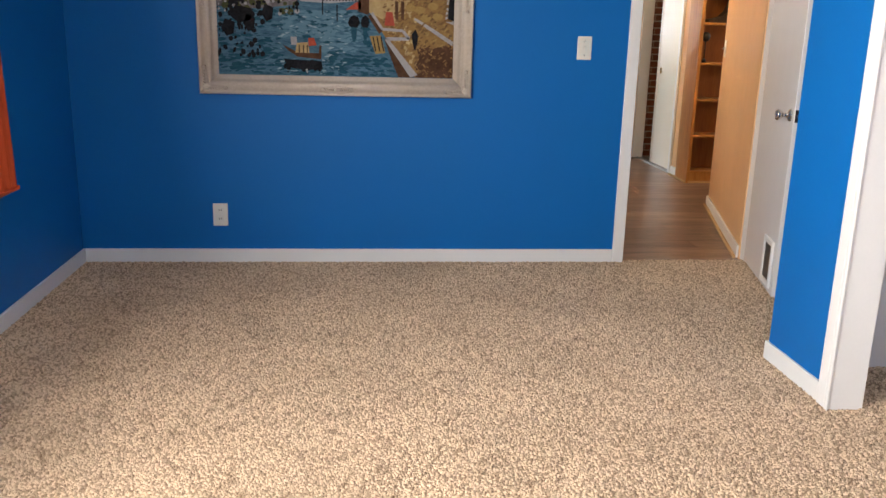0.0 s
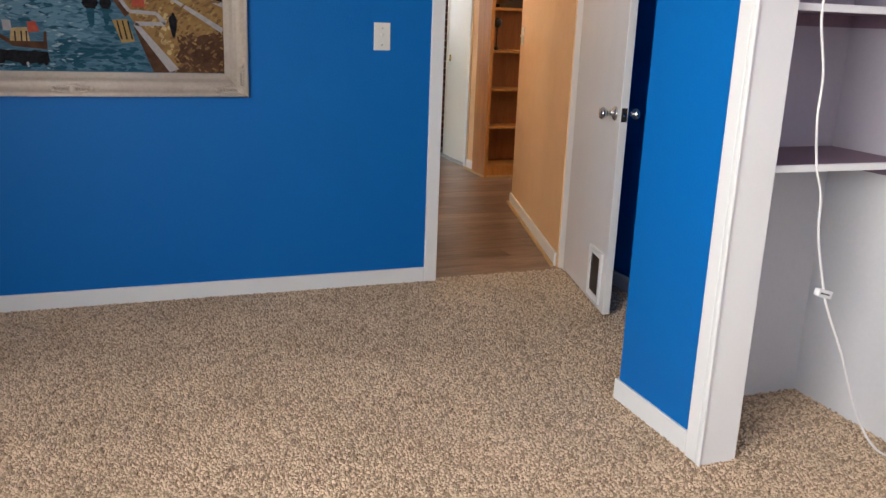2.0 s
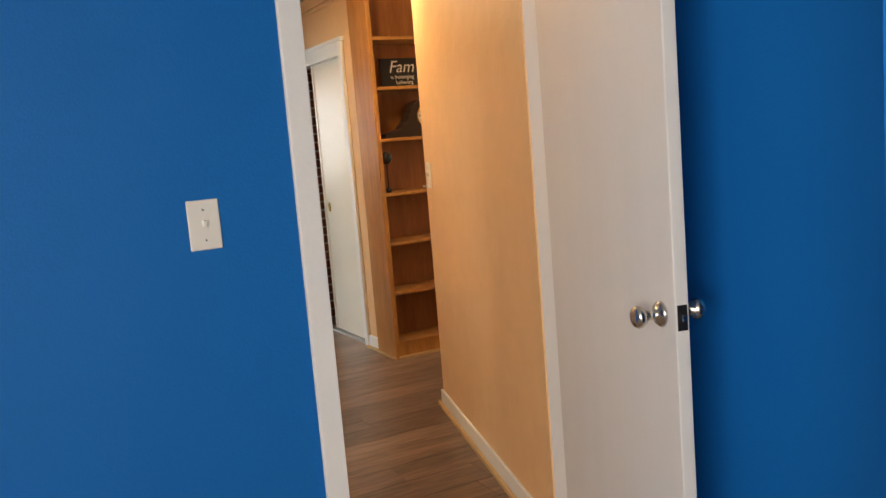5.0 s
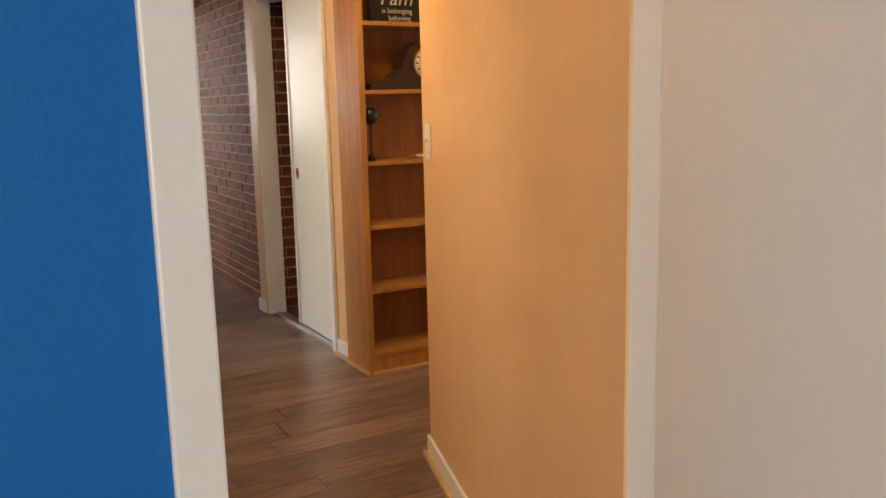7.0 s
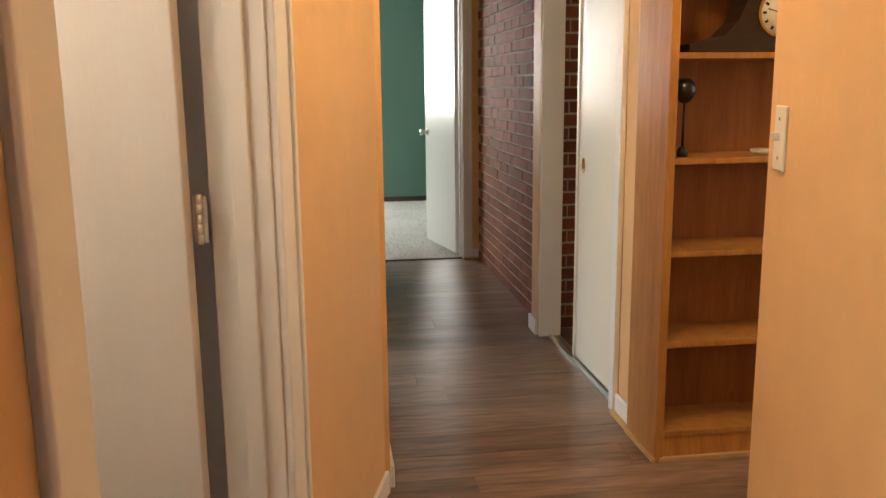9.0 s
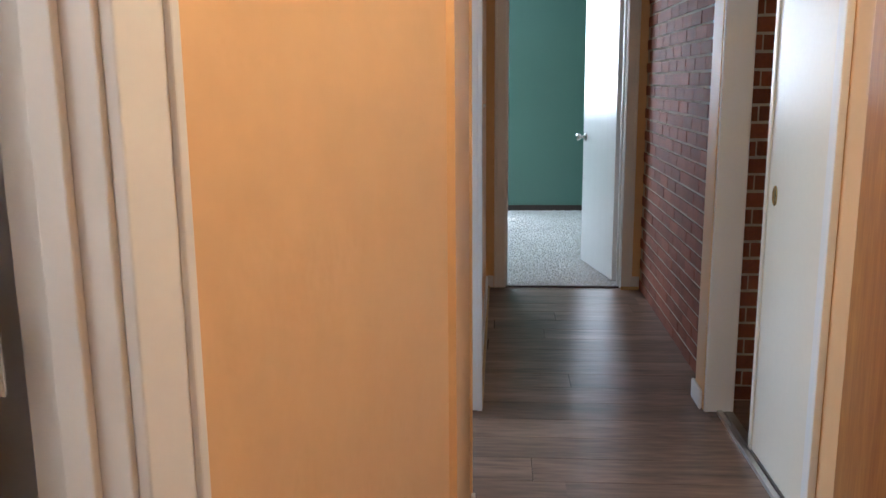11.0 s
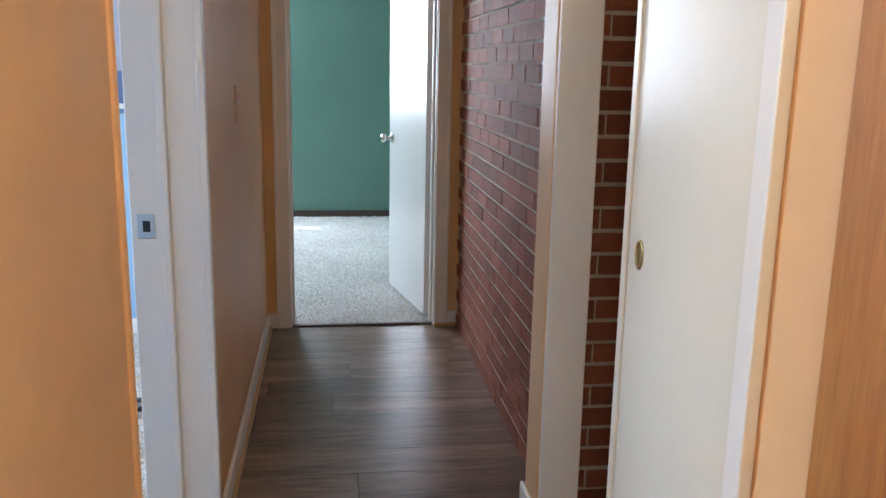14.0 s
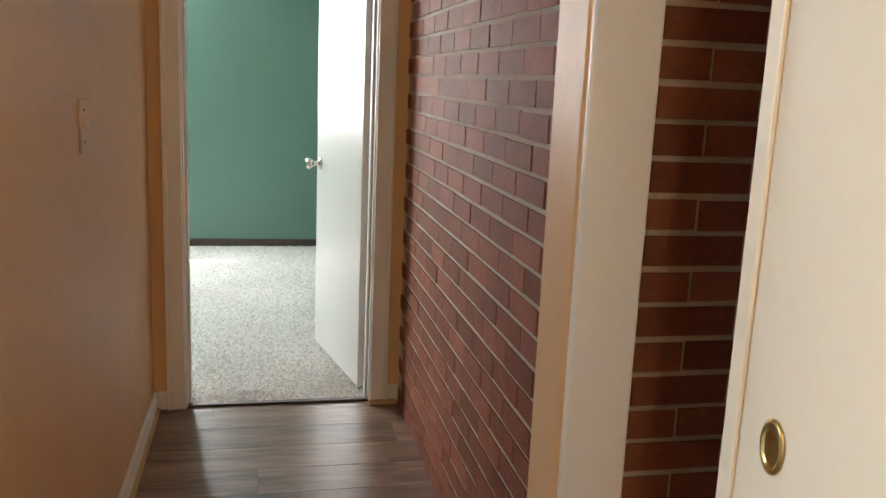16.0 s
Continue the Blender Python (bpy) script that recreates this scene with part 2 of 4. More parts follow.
structure("wall_closet_upper", boxes((2.587, 3.18, 4.435, 4.498, 0.92, 1.55), (3.18, 3.30, -1.2, 4.498, 0.92, 1.55)), LAVENDER, WORLD, "lavender upper closet walls")
structure("wall_closet_top", boxes((2.587, 3.18, 4.435, 4.498, 1.57, CEIL), (3.18, 3.30, -1.2, 4.498, 1.57, CEIL)), PURPLE, WORLD, "purple painted top of the closet walls")
structure("wall_closet_back", boxes((3.18, 3.30, -1.2, 4.498, -0.1, 0.92)), CLOSET, WORLD, "white lower closet back wall")


def board(name, rows, m, label, material=WHITE, bevel=0.004):
    return structure(name, boxes(*rows, bevel=bevel), material, m, label, "trim")


BBH = 0.078
board("baseboard_north", [(-0.714, 2.25, 6.040, 6.053, 0, BBH)], WORLD, "white painted baseboard")
board("baseboard_west", [(-0.727, -0.714, -1.2, 6.053, 0, BBH)], WORLD, "white painted baseboard")
board("baseboard_nook", [(3.192, 3.205, 4.56, 6.04, 0, BBH)], WORLD, "white painted baseboard")
board("baseboard_partition", [(2.468, 2.481, 4.13, 4.560, 0, BBH), (2.481, 3.192, 4.547, 4.560, 0, BBH)], WORLD, "white painted baseboard")
board("trim_partition_end", [(2.464, 2.602, 4.050, 4.070, 0, CEIL), (2.464, 2.481, 4.070, 4.125, 0, CEIL), (2.458, 2.469, 4.044, 4.060, 0, CEIL)], WORLD, "white painted end trim of partition")
# bedroom doorway
board("trim_bedroom_door", [(2.25, 2.315, 6.036, 6.053, 0, 2.12), (3.06, 3.125, 6.036, 6.053, 0, 2.12), (2.25, 3.125, 6.034, 6.053, 2.055, 2.12),
      (2.296, 2.312, 6.05, 6.128, 0, 2.06), (3.063, 3.079, 6.05, 6.128, 0, 2.06), (2.312, 3.063, 6.05, 6.128, 2.042, 2.06)], WORLD, "white painted bedroom door casing")


def window(name, m, w, h, label):
    """A window in its opening, m at the middle of the sill, y outwards."""
    ob = thing(name, m, label, "window", kind="structure")
    part("window_frame", boxes((-w / 2, -w / 2 + 0.05, -0.02, 0.06, 0, h), (w / 2 - 0.05, w / 2, -0.02, 0.06, 0, h), (-w / 2, w / 2, -0.02, 0.06, 0, 0.05), (-w / 2, w / 2, -0.02, 0.06, h - 0.05, h), (-0.02, 0.02, 0.0, 0.05, 0.05, h - 0.05)), WHITE, ob)
    part("window_sill", boxes((-w / 2 - 0.04, w / 2 + 0.04, -0.09, -0.02, -0.03, 0.0), bevel=0.004), WHITE, ob)
    return ob


window("window_1", pose(-0.787, 2.05, 0.95, 0, 0, 90), 5.1, 1.15, "wide white framed bedroom window")
window("window_2", pose(1.0, -1.26, 0.9, 0, 0, 180), 2.0, 1.2, "white framed bedroom window")

# ---- large structure: vestibule and hall ----
structure("floor_hall", boxes((-0.75, 3.0, -2.90, 3.478, -0.1, -0.010)), GAP, HALL, "dark underlay beneath the vinyl planks", "floor")
structure("ceiling_hall", boxes((-0.9, 3.1, -2.70, 3.50, CEIL, CEIL + 0.1)), CEILM, HALL, "white painted hall ceiling", "ceiling")
structure("wall_vestibule_west", boxes((-0.12, 0, -2.62, -1.69, -0.1, CEIL), (-0.12, 0, -1.69, -0.980, 2.05, CEIL), (-0.12, 0, -0.980, 0, -0.1, CEIL)), ORANGE, VEST, "peach hand-troweled vestibule wall with doorway")
structure("wall_vestibule_east", boxes((0.978, 1.09, -2.40, -0.72, -0.1, CEIL)), ORANGE, VEST, "peach painted wall beside the bedroom door")
structure("wall_hall_west", boxes((-0.13, -0.014, -0.28, 0.47, -0.1, CEIL), (-0.13, -0.02, 0.47, 1.325, 2.05, CEIL), (-0.13, -0.02, 1.325, 3.44, -0.1, CEIL)), ORANGE, HALL, "peach painted hall wall with doorway")
structure("wall_hall_east", boxes((0.955, 1.07, 0.085, 0.30, -0.1, CEIL), (0.955, 1.07, 0.30, 1.45, 2.0, CEIL), (1.07, 3.0, 0.085, 0.17, -0.1, CEIL)), ORANGE, HALL, "peach painted wall round the hall closet")
structure("wall_passage", boxes((0.85, 3.0, -1.45, -1.33, -0.1, CEIL), (3.0, 3.12, -1.45, -1.1, -0.1, CEIL), (3.0, 3.12, -0.14, 0.17, -0.1, CEIL), (3.0, 3.12, -1.1, -0.14, -0.1, 0.85), (3.0, 3.12, -1.1, -0.14, 2.05, CEIL)), ORANGE, HALL, "peach walls of the side passage")
structure("wall_closet_east", boxes((1.75, 1.87, 0.17, 1.50, -0.1, CEIL)), CLOSET, HALL, "plain hall closet back wall")
structure("wall_hall_end", boxes((-0.15, 0.09, 3.44, 3.50, -0.1, CEIL), (0.09, 0.86, 3.44, 3.50, 2.05, CEIL), (0.86, 1.2, 3.44, 3.50, -0.1, CEIL)), ORANGE, HALL, "peach end wall with doorway to green room")
structure("wall_green_south", boxes((-3.2, 0.09, 3.502, 3.56, -0.1, CEIL), (0.09, 0.86, 3.502, 3.56, 2.05, CEIL), (0.86, 2.2, 3.502, 3.56, -0.1, CEIL)), GREEN, HALL, "green painted side of the end wall")
structure("wall_green_north", boxes((-3.2, -2.1, 6.785, 6.905, -0.1, CEIL), (-2.1, -0.25, 6.785, 6.905, -0.1, 1.03), (-2.1, -0.25, 6.785, 6.905, 2.2, CEIL), (-0.25, 2.2, 6.785, 6.905, -0.1, CEIL)), GREEN, HALL, "muted green bedroom wall with a window")
structure("wall_green_sides", boxes((-3.32, -3.2, 3.50, 6.905, -0.1, CEIL), (2.2, 2.32, 3.50, 6.905, -0.1, CEIL)), GREEN, HALL, "muted green bedroom side walls")
structure("floor_green_room", boxes((-3.2, 2.2, 3.475, 6.785, -0.1, 0.002)), CARPETW, HALL, "pale beige looped carpet in the green room", "carpet")
structure("ceiling_green_room", boxes((-3.3, 2.3, 3.51, 6.905, CEIL, CEIL + 0.1)), CEILM, HALL, "white ceiling of the green room", "ceiling")
window("window_3", HALL @ pose(-1.175, 6.845, 1.03), 1.85, 1.17, "bright white framed window in the green room")
# blue room beside the hall
structure("wall_blue_north", boxes((-3.2, -0.12, 3.405, 3.495, -0.1, 1.10)), SKYBLUE, HALL, "pale blue painted lower wall")
structure("wall_blue_stripe", boxes((-3.2, -0.12, 3.404, 3.495, 1.102, 1.122), (-3.2, -0.12, 3.404, 3.495, 1.148, 1.30)), STRIPE, HALL, "slate blue painted wall stripes")
structure("wall_blue_line", boxes((-3.2, -0.12, 3.4035, 3.495, 1.123, 1.147)), WHITE, HALL, "thin white painted wall stripe")
structure("wall_blue_upper", boxes((-3.2, -0.12, 3.405, 3.495, 1.302, CEIL)), GREYWALL, HALL, "grey lavender painted upper wall")
structure("wall_blue_sides", boxes((-3.32, -3.2, 0.1, 3.495, -0.1, 0.9), (-3.32, -3.2, 0.1, 1.3, 0.9, CEIL), (-3.32, -3.2, 3.1, 3.495, 0.9, CEIL), (-3.32, -3.2, 1.3, 3.1, 2.1, CEIL), (-3.2, -0.12, 0.0, 0.12, -0.1, CEIL)), SKYBLUE, HALL, "pale blue painted side walls with window")
structure("floor_blue_room", boxes((-3.2, -0.085, 0.12, 3.405, -0.1, 0.002)), CARPETW, HALL, "pale grey looped carpet in the blue room", "carpet")
structure("ceiling_blue_room", boxes((-3.3, -0.12, 0.0, 3.5, CEIL, CEIL + 0.1)), CEILM, HALL, "white ceiling of the blue room", "ceiling")
window("window_4", HALL @ pose(-3.26, 2.2, 0.9, 0, 0, 90), 1.8, 1.2, "white framed window in the blue room")
# unseen window, added as an opening for the passage fill light
window("window_5", HALL @ pose(3.06, -0.62, 0.85, 0, 0, -90), 0.96, 1.2, "unseen window added for fill light from the side passage")
# small room behind the vestibule door; unseen walls set close to darken its gap
structure("wall_small_room", boxes((-0.92, -0.82, -2.2, -0.85, -0.1, CEIL), (-0.82, -0.12, -2.2, -2.1, -0.1, CEIL), (-0.82, -0.125, -0.95, -0.85, -0.1, CEIL)), CLOSET, VEST, "unseen side room walls set close to darken the door gap")
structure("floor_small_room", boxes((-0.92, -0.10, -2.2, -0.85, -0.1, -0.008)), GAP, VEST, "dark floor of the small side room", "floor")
structure("ceiling_small_room", boxes((-0.92, 0.1, -2.2, -0.85, CEIL + 0.002, CEIL + 0.1)), CEILM, VEST, "plain ceiling of the small side room", "ceiling")

# trim of the hall
board("baseboard_vestibule_east", [(0.965, 0.978, -2.38, -0.71, 0, BBH)], VEST, "white painted baseboard")
board("baseboard_vestibule_west", [(0, 0.013, -0.87, 0, 0, BBH)], VEST, "white painted baseboard")
board("baseboard_hall_west", [(-0.02, -0.007, 1.332, 3.43, 0, BBH), (-0.01, 0.003, -0.25, 0.45, 0, BBH)], HALL, "white painted baseboard")
board("baseboard_hall_end", [(-0.007, 0.03, 3.425, 3.44, 0, BBH), (0.922, 0.97, 3.425, 3.44, 0, BBH)], HALL, "white painted baseboard")
board("baseboard_hall_east", [(0.938, 0.955, 0.095, 0.262, 0, 0.085)], HALL, "white painted baseboard stub", bevel=0.008)
board("baseboard_green", [(-3.2, 2.2, 6.77, 6.785, 0, 0.06)], HALL, "dark brown baseboard", DARKBASE)
board("baseboard_blue", [(-3.2, -0.12, 3.389, 3.405, 0, 0.08)], HALL, "white painted baseboard")
board("shoe_moulding_vestibule", [(0.947, 0.965, -2.38, -0.70, 0 - 0.006, 0.014), (0.947, 1.08, -0.72, -0.702, -0.006, 0.014)], VEST, "unpainted wooden shoe moulding", RAWWOOD)
board("shoe_moulding_hall", [(-0.007, 0.006, 1.332, 3.42, -0.006, 0.014), (0.92, 0.938, 0.08, 0.27, -0.006, 0.014), (0.85, 0.965, 3.405, 3.425, -0.006, 0.014)], HALL, "unpainted wooden shoe moulding", RAWWOOD)


def casing(name, m, w0, w1, y, side, depth, label, face=0.062):
    """Door casing and jambs in an opening w0..w1 along x, wall face at y, side: the way the face looks."""
    f = y + side * 0.018
    b = y - side * depth
    rows = [(w0 - face, w0, min(y, f), max(y, f), 0, 2.05 + face), (w1, w1 + face, min(y, f), max(y, f), 0, 2.05 + face), (w0, w1, min(y, f), max(y, f), 2.05, 2.05 + face),
            (w0 - 0.012, w0 + 0.006, min(b, y), max(b, y), 0, 2.05), (w1 - 0.006, w1 + 0.012, min(b, y), max(b, y), 0, 2.05), (w0, w1, min(b, y), max(b, y), 2.035, 2.05)]
    c = y - side * depth * 0.45
    rows += [(w0 + 0.006, w0 + 0.018, c - 0.02, c + 0.02, 0, 2.035), (w1 - 0.018, w1 - 0.006, c - 0.02, c + 0.02, 0, 2.035)]
    g = y + side * 0.026
    rows += [(w0 - face, w0 - face + 0.016, min(y, g), max(y, g), 0, 2.05 + face), (w1 + face - 0.016, w1 + face, min(y, g), max(y, g), 0, 2.05 + face)]
    return board(name, rows, m, label, bevel=0.003)


QUARTER = pose(0, 0, 0, 0, 0, 90)
# openings in walls that run along y: local x of the casing is the wall's y, its y is minus the wall's x
casing("trim_small_room_door", VEST @ QUARTER, -1.69, -0.982, 0.0, -1, 0.13, "white painted door casing", 0.088)
board("trim_blue_room_door", [(-0.092, -0.002, 1.306, 1.330, 0, 2.11), (-0.016, 0.004, 1.300, 1.332, 0, 2.11), (-0.02, -0.002, 0.47, 1.306, 2.05, 2.11), (-0.188, -0.092, 1.296, 1.330, 0, 2.05), (-0.112, -0.092, 1.286, 1.296, 0, 2.05), (-0.20, -0.02, 0.47, 1.296, 2.035, 2.05)], HALL, "white painted door casing", bevel=0.003)
board("corner_bead_hall", [(-0.135, -0.006, 0.455, 0.478, 0, 2.05)], HALL, "peach painted rounded wall corner", ORANGE, bevel=0.009)
casing("trim_green_room_door", HALL, 0.103, 0.851, 3.44, -1, 0.13, "white painted door casing", 0.070)
# hall closet opening
board("trim_hall_closet", [(0.905, 1.022, 1.335, 1.351, 0, 2.0), (0.976, 1.022, 1.352, 1.45, 0, 2.0), (0.932, 0.955, 0.265, 0.318, 0, 2.09), (0.930, 0.955, 0.318, 1.338, 1.985, 2.09), (0.92, 0.955, 0.24, 1.46, 2.075, 2.10), (0.955, 1.065, 0.292, 0.316, 0, 2.0), (0.955, 1.065, 0.316, 1.335, 1.985, 2.0)], HALL, "white painted closet casing with moulded header")
board("post_edge", [(0.902, 0.975, 1.352, 1.500, 0, CEIL)], HALL, "peach painted edge of the closet post", ORANGE, bevel=0.006)
board("baseboard_post", [(0.888, 0.902, 1.36, 1.515, 0, 0.085), (0.902, 0.965, 1.501, 1.515, 0, 0.085)], HALL, "white painted baseboard stub", bevel=0.008)
board("threshold_green_room", [(0.109, 0.845, 3.452, 3.478, -0.006, 0.006)], HALL, "dark metal threshold strip", DARKBASE, bevel=0.002)
board("closet_track", [(0.955, 0.975, 0.318, 1.333, -0.006, 0.012), (0.985, 1.02, 0.318, 1.333, -0.006, 0.006)], HALL, "worn aluminium sliding door track", STEEL, bevel=0.002)


# ---- doors ----
def knob(parent, x, y, z, side, material=CHROME):
    k = part("door_knob", lathe([(0.031, 0), (0.031, 0.004), (0.026, 0.010), (0.012, 0.014), (0.011, 0.036), (0.020, 0.044), (0.026, 0.054), (0.027, 0.062), (0.022, 0.070), (0.008, 0.073)], Matrix.Translation((x, y, z)) @ pose(0, 0, 0, -90 * side, 0, 0)), material, parent, "round satin metal door knob")
    return k


def hinge(parent, x, y, z):
    h = part("hinge", boxes((x - 0.014, x + 0.0, y - 0.003, y, z - 0.045, z + 0.045), (x, x + 0.014, y - 0.003, y, z - 0.045, z + 0.045)), CHROME, parent, "metal butt hinge")
    for k in range(5):
        part("knuckle", lathe([(0.0042, -0.0094), (0.0055, -0.0088), (0.0055, 0.0088), (0.0042, 0.0094)], Matrix.Translation((x, y + 0.003, z + (k - 2) * 0.0195)), 12), PLASTIC, h, "painted hinge knuckle")
    return h


def door(name, m, w, label, material, latch=True, hinged=True, gap=0.003):
    """A flush door, hinge edge at the origin, leaf along x, thickness along y."""
    ob = thing(name, m, label, "door", kind="structure")
    part("leaf", boxes((gap, w, 0, 0.035, 0.018, 2.03), bevel=0.003), material, ob)
    if latch:
        for z in (0.30, 1.065, 1.82) if hinged else ():
            hinge(ob, 0.0, 0.0, z)
        knob(ob, w - 0.065, 0.035, 0.93, 1)
        knob(ob, w - 0.065, 0.0, 0.93, -1)
        part("latch_plate", boxes((w - 0.001, w + 0.0015, 0.005, 0.030, 0.90, 0.96)), BLACK, ob, "dark latch plate")
        part("latch_bolt", boxes((w + 0.001, w + 0.010, 0.012, 0.023, 0.922, 0.938), bevel=0.002), CHROME, ob)
    return ob


bd = door("door_1", pose(3.05, 6.040, 0, 0, 0, -104), 0.74, "white flush bedroom door standing open with pet flap", DOORW, hinged=False)
pf = part("pet_door_frame", boxes((0.49, 0.52, -0.012, 0.0, 0.045, 0.29), (0.66, 0.69, -0.012, 0, 0.045, 0.29), (0.52, 0.66, -0.012, 0, 0.26, 0.29), (0.52, 0.66, -0.012, 0, 0.045, 0.075), bevel=0.003), WHITE, bd, "white plastic pet door frame")
part("flap", boxes((0.52, 0.66, -0.006, -0.002, 0.075, 0.26)), BLACK, pf, "dark translucent flap")
door("door_2", VEST @ pose(-0.135, -1.022, 0, 0, 0, 181), 0.66, "pale grey flush door standing open into side room", DOORW, gap=0.017)
door("door_3", HALL @ pose(0.846, 3.57, 0, 0, 0, 101.5), 0.71, "white flush door open into the green room", DOORW)
sd = thing("door_4", HALL @ pose(0.985, 0.32, 0), "cream sliding closet door pushed half open", "door", kind="structure")
part("leaf", boxes((0, 0.028, 0.0, 0.66, 0.014, 1.99), bevel=0.004), CREAM, sd)
part("edge_strip", boxes((-0.007, 0.0, 0.628, 0.658, 0.014, 1.99), bevel=0.003), CREAM, sd)
part("finger_pull", lathe([(0.031, 0), (0.031, 0.003), (0.026, 0.0045), (0.023, 0.002), (0.018, 0.0015), (0.006, 0.001)], Matrix.Translation((0.0, 0.560, 0.947)) @ pose(0, 0, 0, 0, -90, 0) @ Matrix.Diagonal((1.1, 0.75, 1, 1))), BRASS, sd, "recessed oval brass finger pull")


# ---- bedroom things ----
def plate(name, m, label, toggle=True, paint=PLASTIC):
    """A wall plate facing -y, centre at the origin."""
    ob = thing(name, m, label, "switch" if toggle else "outlet")
    part("plate", boxes((-0.04, 0.04, -0.006, 0, -0.063, 0.063), bevel=0.003), paint, ob)
    if toggle:
        part("toggle", boxes((-0.005, 0.005, -0.020, -0.004, -0.004, 0.012), bevel=0.002), PLASTIC, ob)
        for z in (-0.038, 0.038):
            part("screw", lathe([(0.003, 0), (0.003, 0.0075)], Matrix.Translation((0, 0, z)) @ pose(0, 0, 0, 90), 8), CHROME, ob)
    else:
        for z in (-0.024, 0.024):
            s = part("socket", boxes((-0.016, 0.016, -0.008, -0.005, z - 0.014, z + 0.014), bevel=0.003), PLASTIC, ob)
            part("slot", boxes((-0.008, -0.005, -0.0088, -0.007, z - 0.004, z + 0.006), (0.005, 0.008, -0.0088, -0.007, z - 0.004, z + 0.006)), BLACK, s)
    return ob


plate("light_switch", pose(2.008, 6.053, 1.213), "ivory toggle switch plate on the blue wall")
plate("wall_outlet", pose(0.021, 6.053, 0.272), "ivory duplex outlet plate on the blue wall", False)
plate("light_switch", VEST @ pose(0.978, -0.82, 1.205, 0, 0, -90), "ivory toggle switch plate on the peach wall")
plate("light_switch", HALL @ pose(-0.02, 2.235, 1.206, 0, 0, 90), "peach-painted switch plate on the hall wall", True, ORANGE)
st = solid("strike_plate", boxes((-0.022, 0.022, -0.003, 0.0, -0.031, 0.031), bevel=0.0014), STEEL, HALL @ pose(-0.150, 1.2955, 0.94), "worn metal strike plate on the door jamb", "strike plate")
part("strike_hole", boxes((-0.008, 0.010, -0.0045, -0.003, -0.014, 0.014)), BLACK, st)
st = solid("strike_plate", boxes((-0.016, 0.016, -0.0025, 0.0, -0.030, 0.030), bevel=0.001), STEEL, pose(2.3125, 6.092, 0.925, 0, 0, 90), "small metal strike plate on the bedroom door jamb", "strike plate")
part("strike_hole", boxes((-0.009, 0.009, -0.004, -0.0025, -0.016, 0.016)), BLACK, st)

# ---- bookcase ----
bc = thing("bookcase", HALL @ pose(0.945, -0.197, 0), "tall built-in honey oak bookcase with sparse shelves", "bookcase")
BW, BD = 0.92, 0.25
part("side_panel", boxes((-0.018, 0.012, 0.0, 0.281, -0.006, 2.40), bevel=0.002), OAK, bc)
part("side_panel", boxes((BW - 0.02, BW, 0.0, BD, -0.006, 2.40), bevel=0.002), OAK, bc)
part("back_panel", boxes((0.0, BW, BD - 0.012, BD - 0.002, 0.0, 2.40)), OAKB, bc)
part("kick_board", boxes((0.012, BW - 0.02, 0.012, 0.03, 0.008, 0.085)), OAK, bc)
part("shoe_strip", boxes((0.0, BW, -0.008, 0.010, -0.006, 0.012), (-0.030, -0.018, -0.008, 0.28, -0.006, 0.012), bevel=0.003), RAWWOOD, bc)
for z in (0.085, 0.411, 0.731, 1.046, 1.389, 1.71, 2.015):
    part("shelf", boxes((0.012, BW - 0.02, 0.006, BD - 0.012, z, z + 0.02), bevel=0.002), OAK, bc)

# ---- added eaves outside, crown moulding, ceiling lamp ----
# both eaves are unseen; their depth sets how much sun gets in
structure("eaves", boxes((-3.4, 2.4, 6.915, 7.42, CEIL - 0.04, CEIL + 0.12)), WHITE, HALL, "unseen eaves added to cut the sun at the window", "eaves")
structure("eaves_west", boxes((-2.2, -0.857, -1.4, 6.2, CEIL - 0.04, CEIL + 0.12)), WHITE, WORLD, "unseen eaves added to cut the sun at the window", "eaves")
board("crown_moulding", [(0.925, 0.955, 0.07, 1.47, 2.36, 2.435), (0.94, 0.955, 0.07, 1.47, 2.33, 2.36)], HALL, "peach painted crown moulding", ORANGE, bevel=0.008)
fill_fixture_m = VEST @ pose(-0.62, -1.62, 0)
cl = thing("ceiling_light", HALL @ pose(0.36, -0.98, 0), "small bare-bulb ceiling light with white base", "ceiling light")
part("base", lathe([(0.06, CEIL - 0.03), (0.075, CEIL - 0.01), (0.075, CEIL)]), WHITE, cl)
part("socket", lathe([(0.022, CEIL - 0.075), (0.024, CEIL - 0.03)]), WHITE, cl)
GLOW = bpy.data.materials.new("lit_bulb")
GLOW.use_nodes = True
GLOW.node_tree.nodes["Principled BSDF"].inputs["Emission Color"].default_value = (1.0, 0.72, 0.4, 1)
GLOW.node_tree.nodes["Principled BSDF"].inputs["Emission Strength"].default_value = 8.0
part("bulb", lathe([(0.012, 2.365), (0.028, 2.34), (0.032, 2.315), (0.026, 2.29), (0.01, 2.278)], None, 16), GLOW, cl, "glowing warm bulb")
# second fixture is added, unseen, to go with the side room fill lamp
copy_thing(cl, fill_fixture_m)

# ---- bedroom things ----
cu = thing("curtain", pose(-0.692, 0, 0), "plain orange curtain hanging at the bedroom window", "curtain")
cbm = bmesh.new()
cols = []
for k in range(201):
    y = 3.90 + 1.20 * k / 200
    dx = 0.018 * math.sin(k * 0.62) + 0.008 * math.sin(k * 1.7 + 1)
    cols.append([cbm.verts.new((dx + o, y + (0.025 if z < 1 else -0.01) * k / 200, z)) for o in (0, 0.004) for z in (0.585, 0.6, 1.2, 1.8, 2.25)])
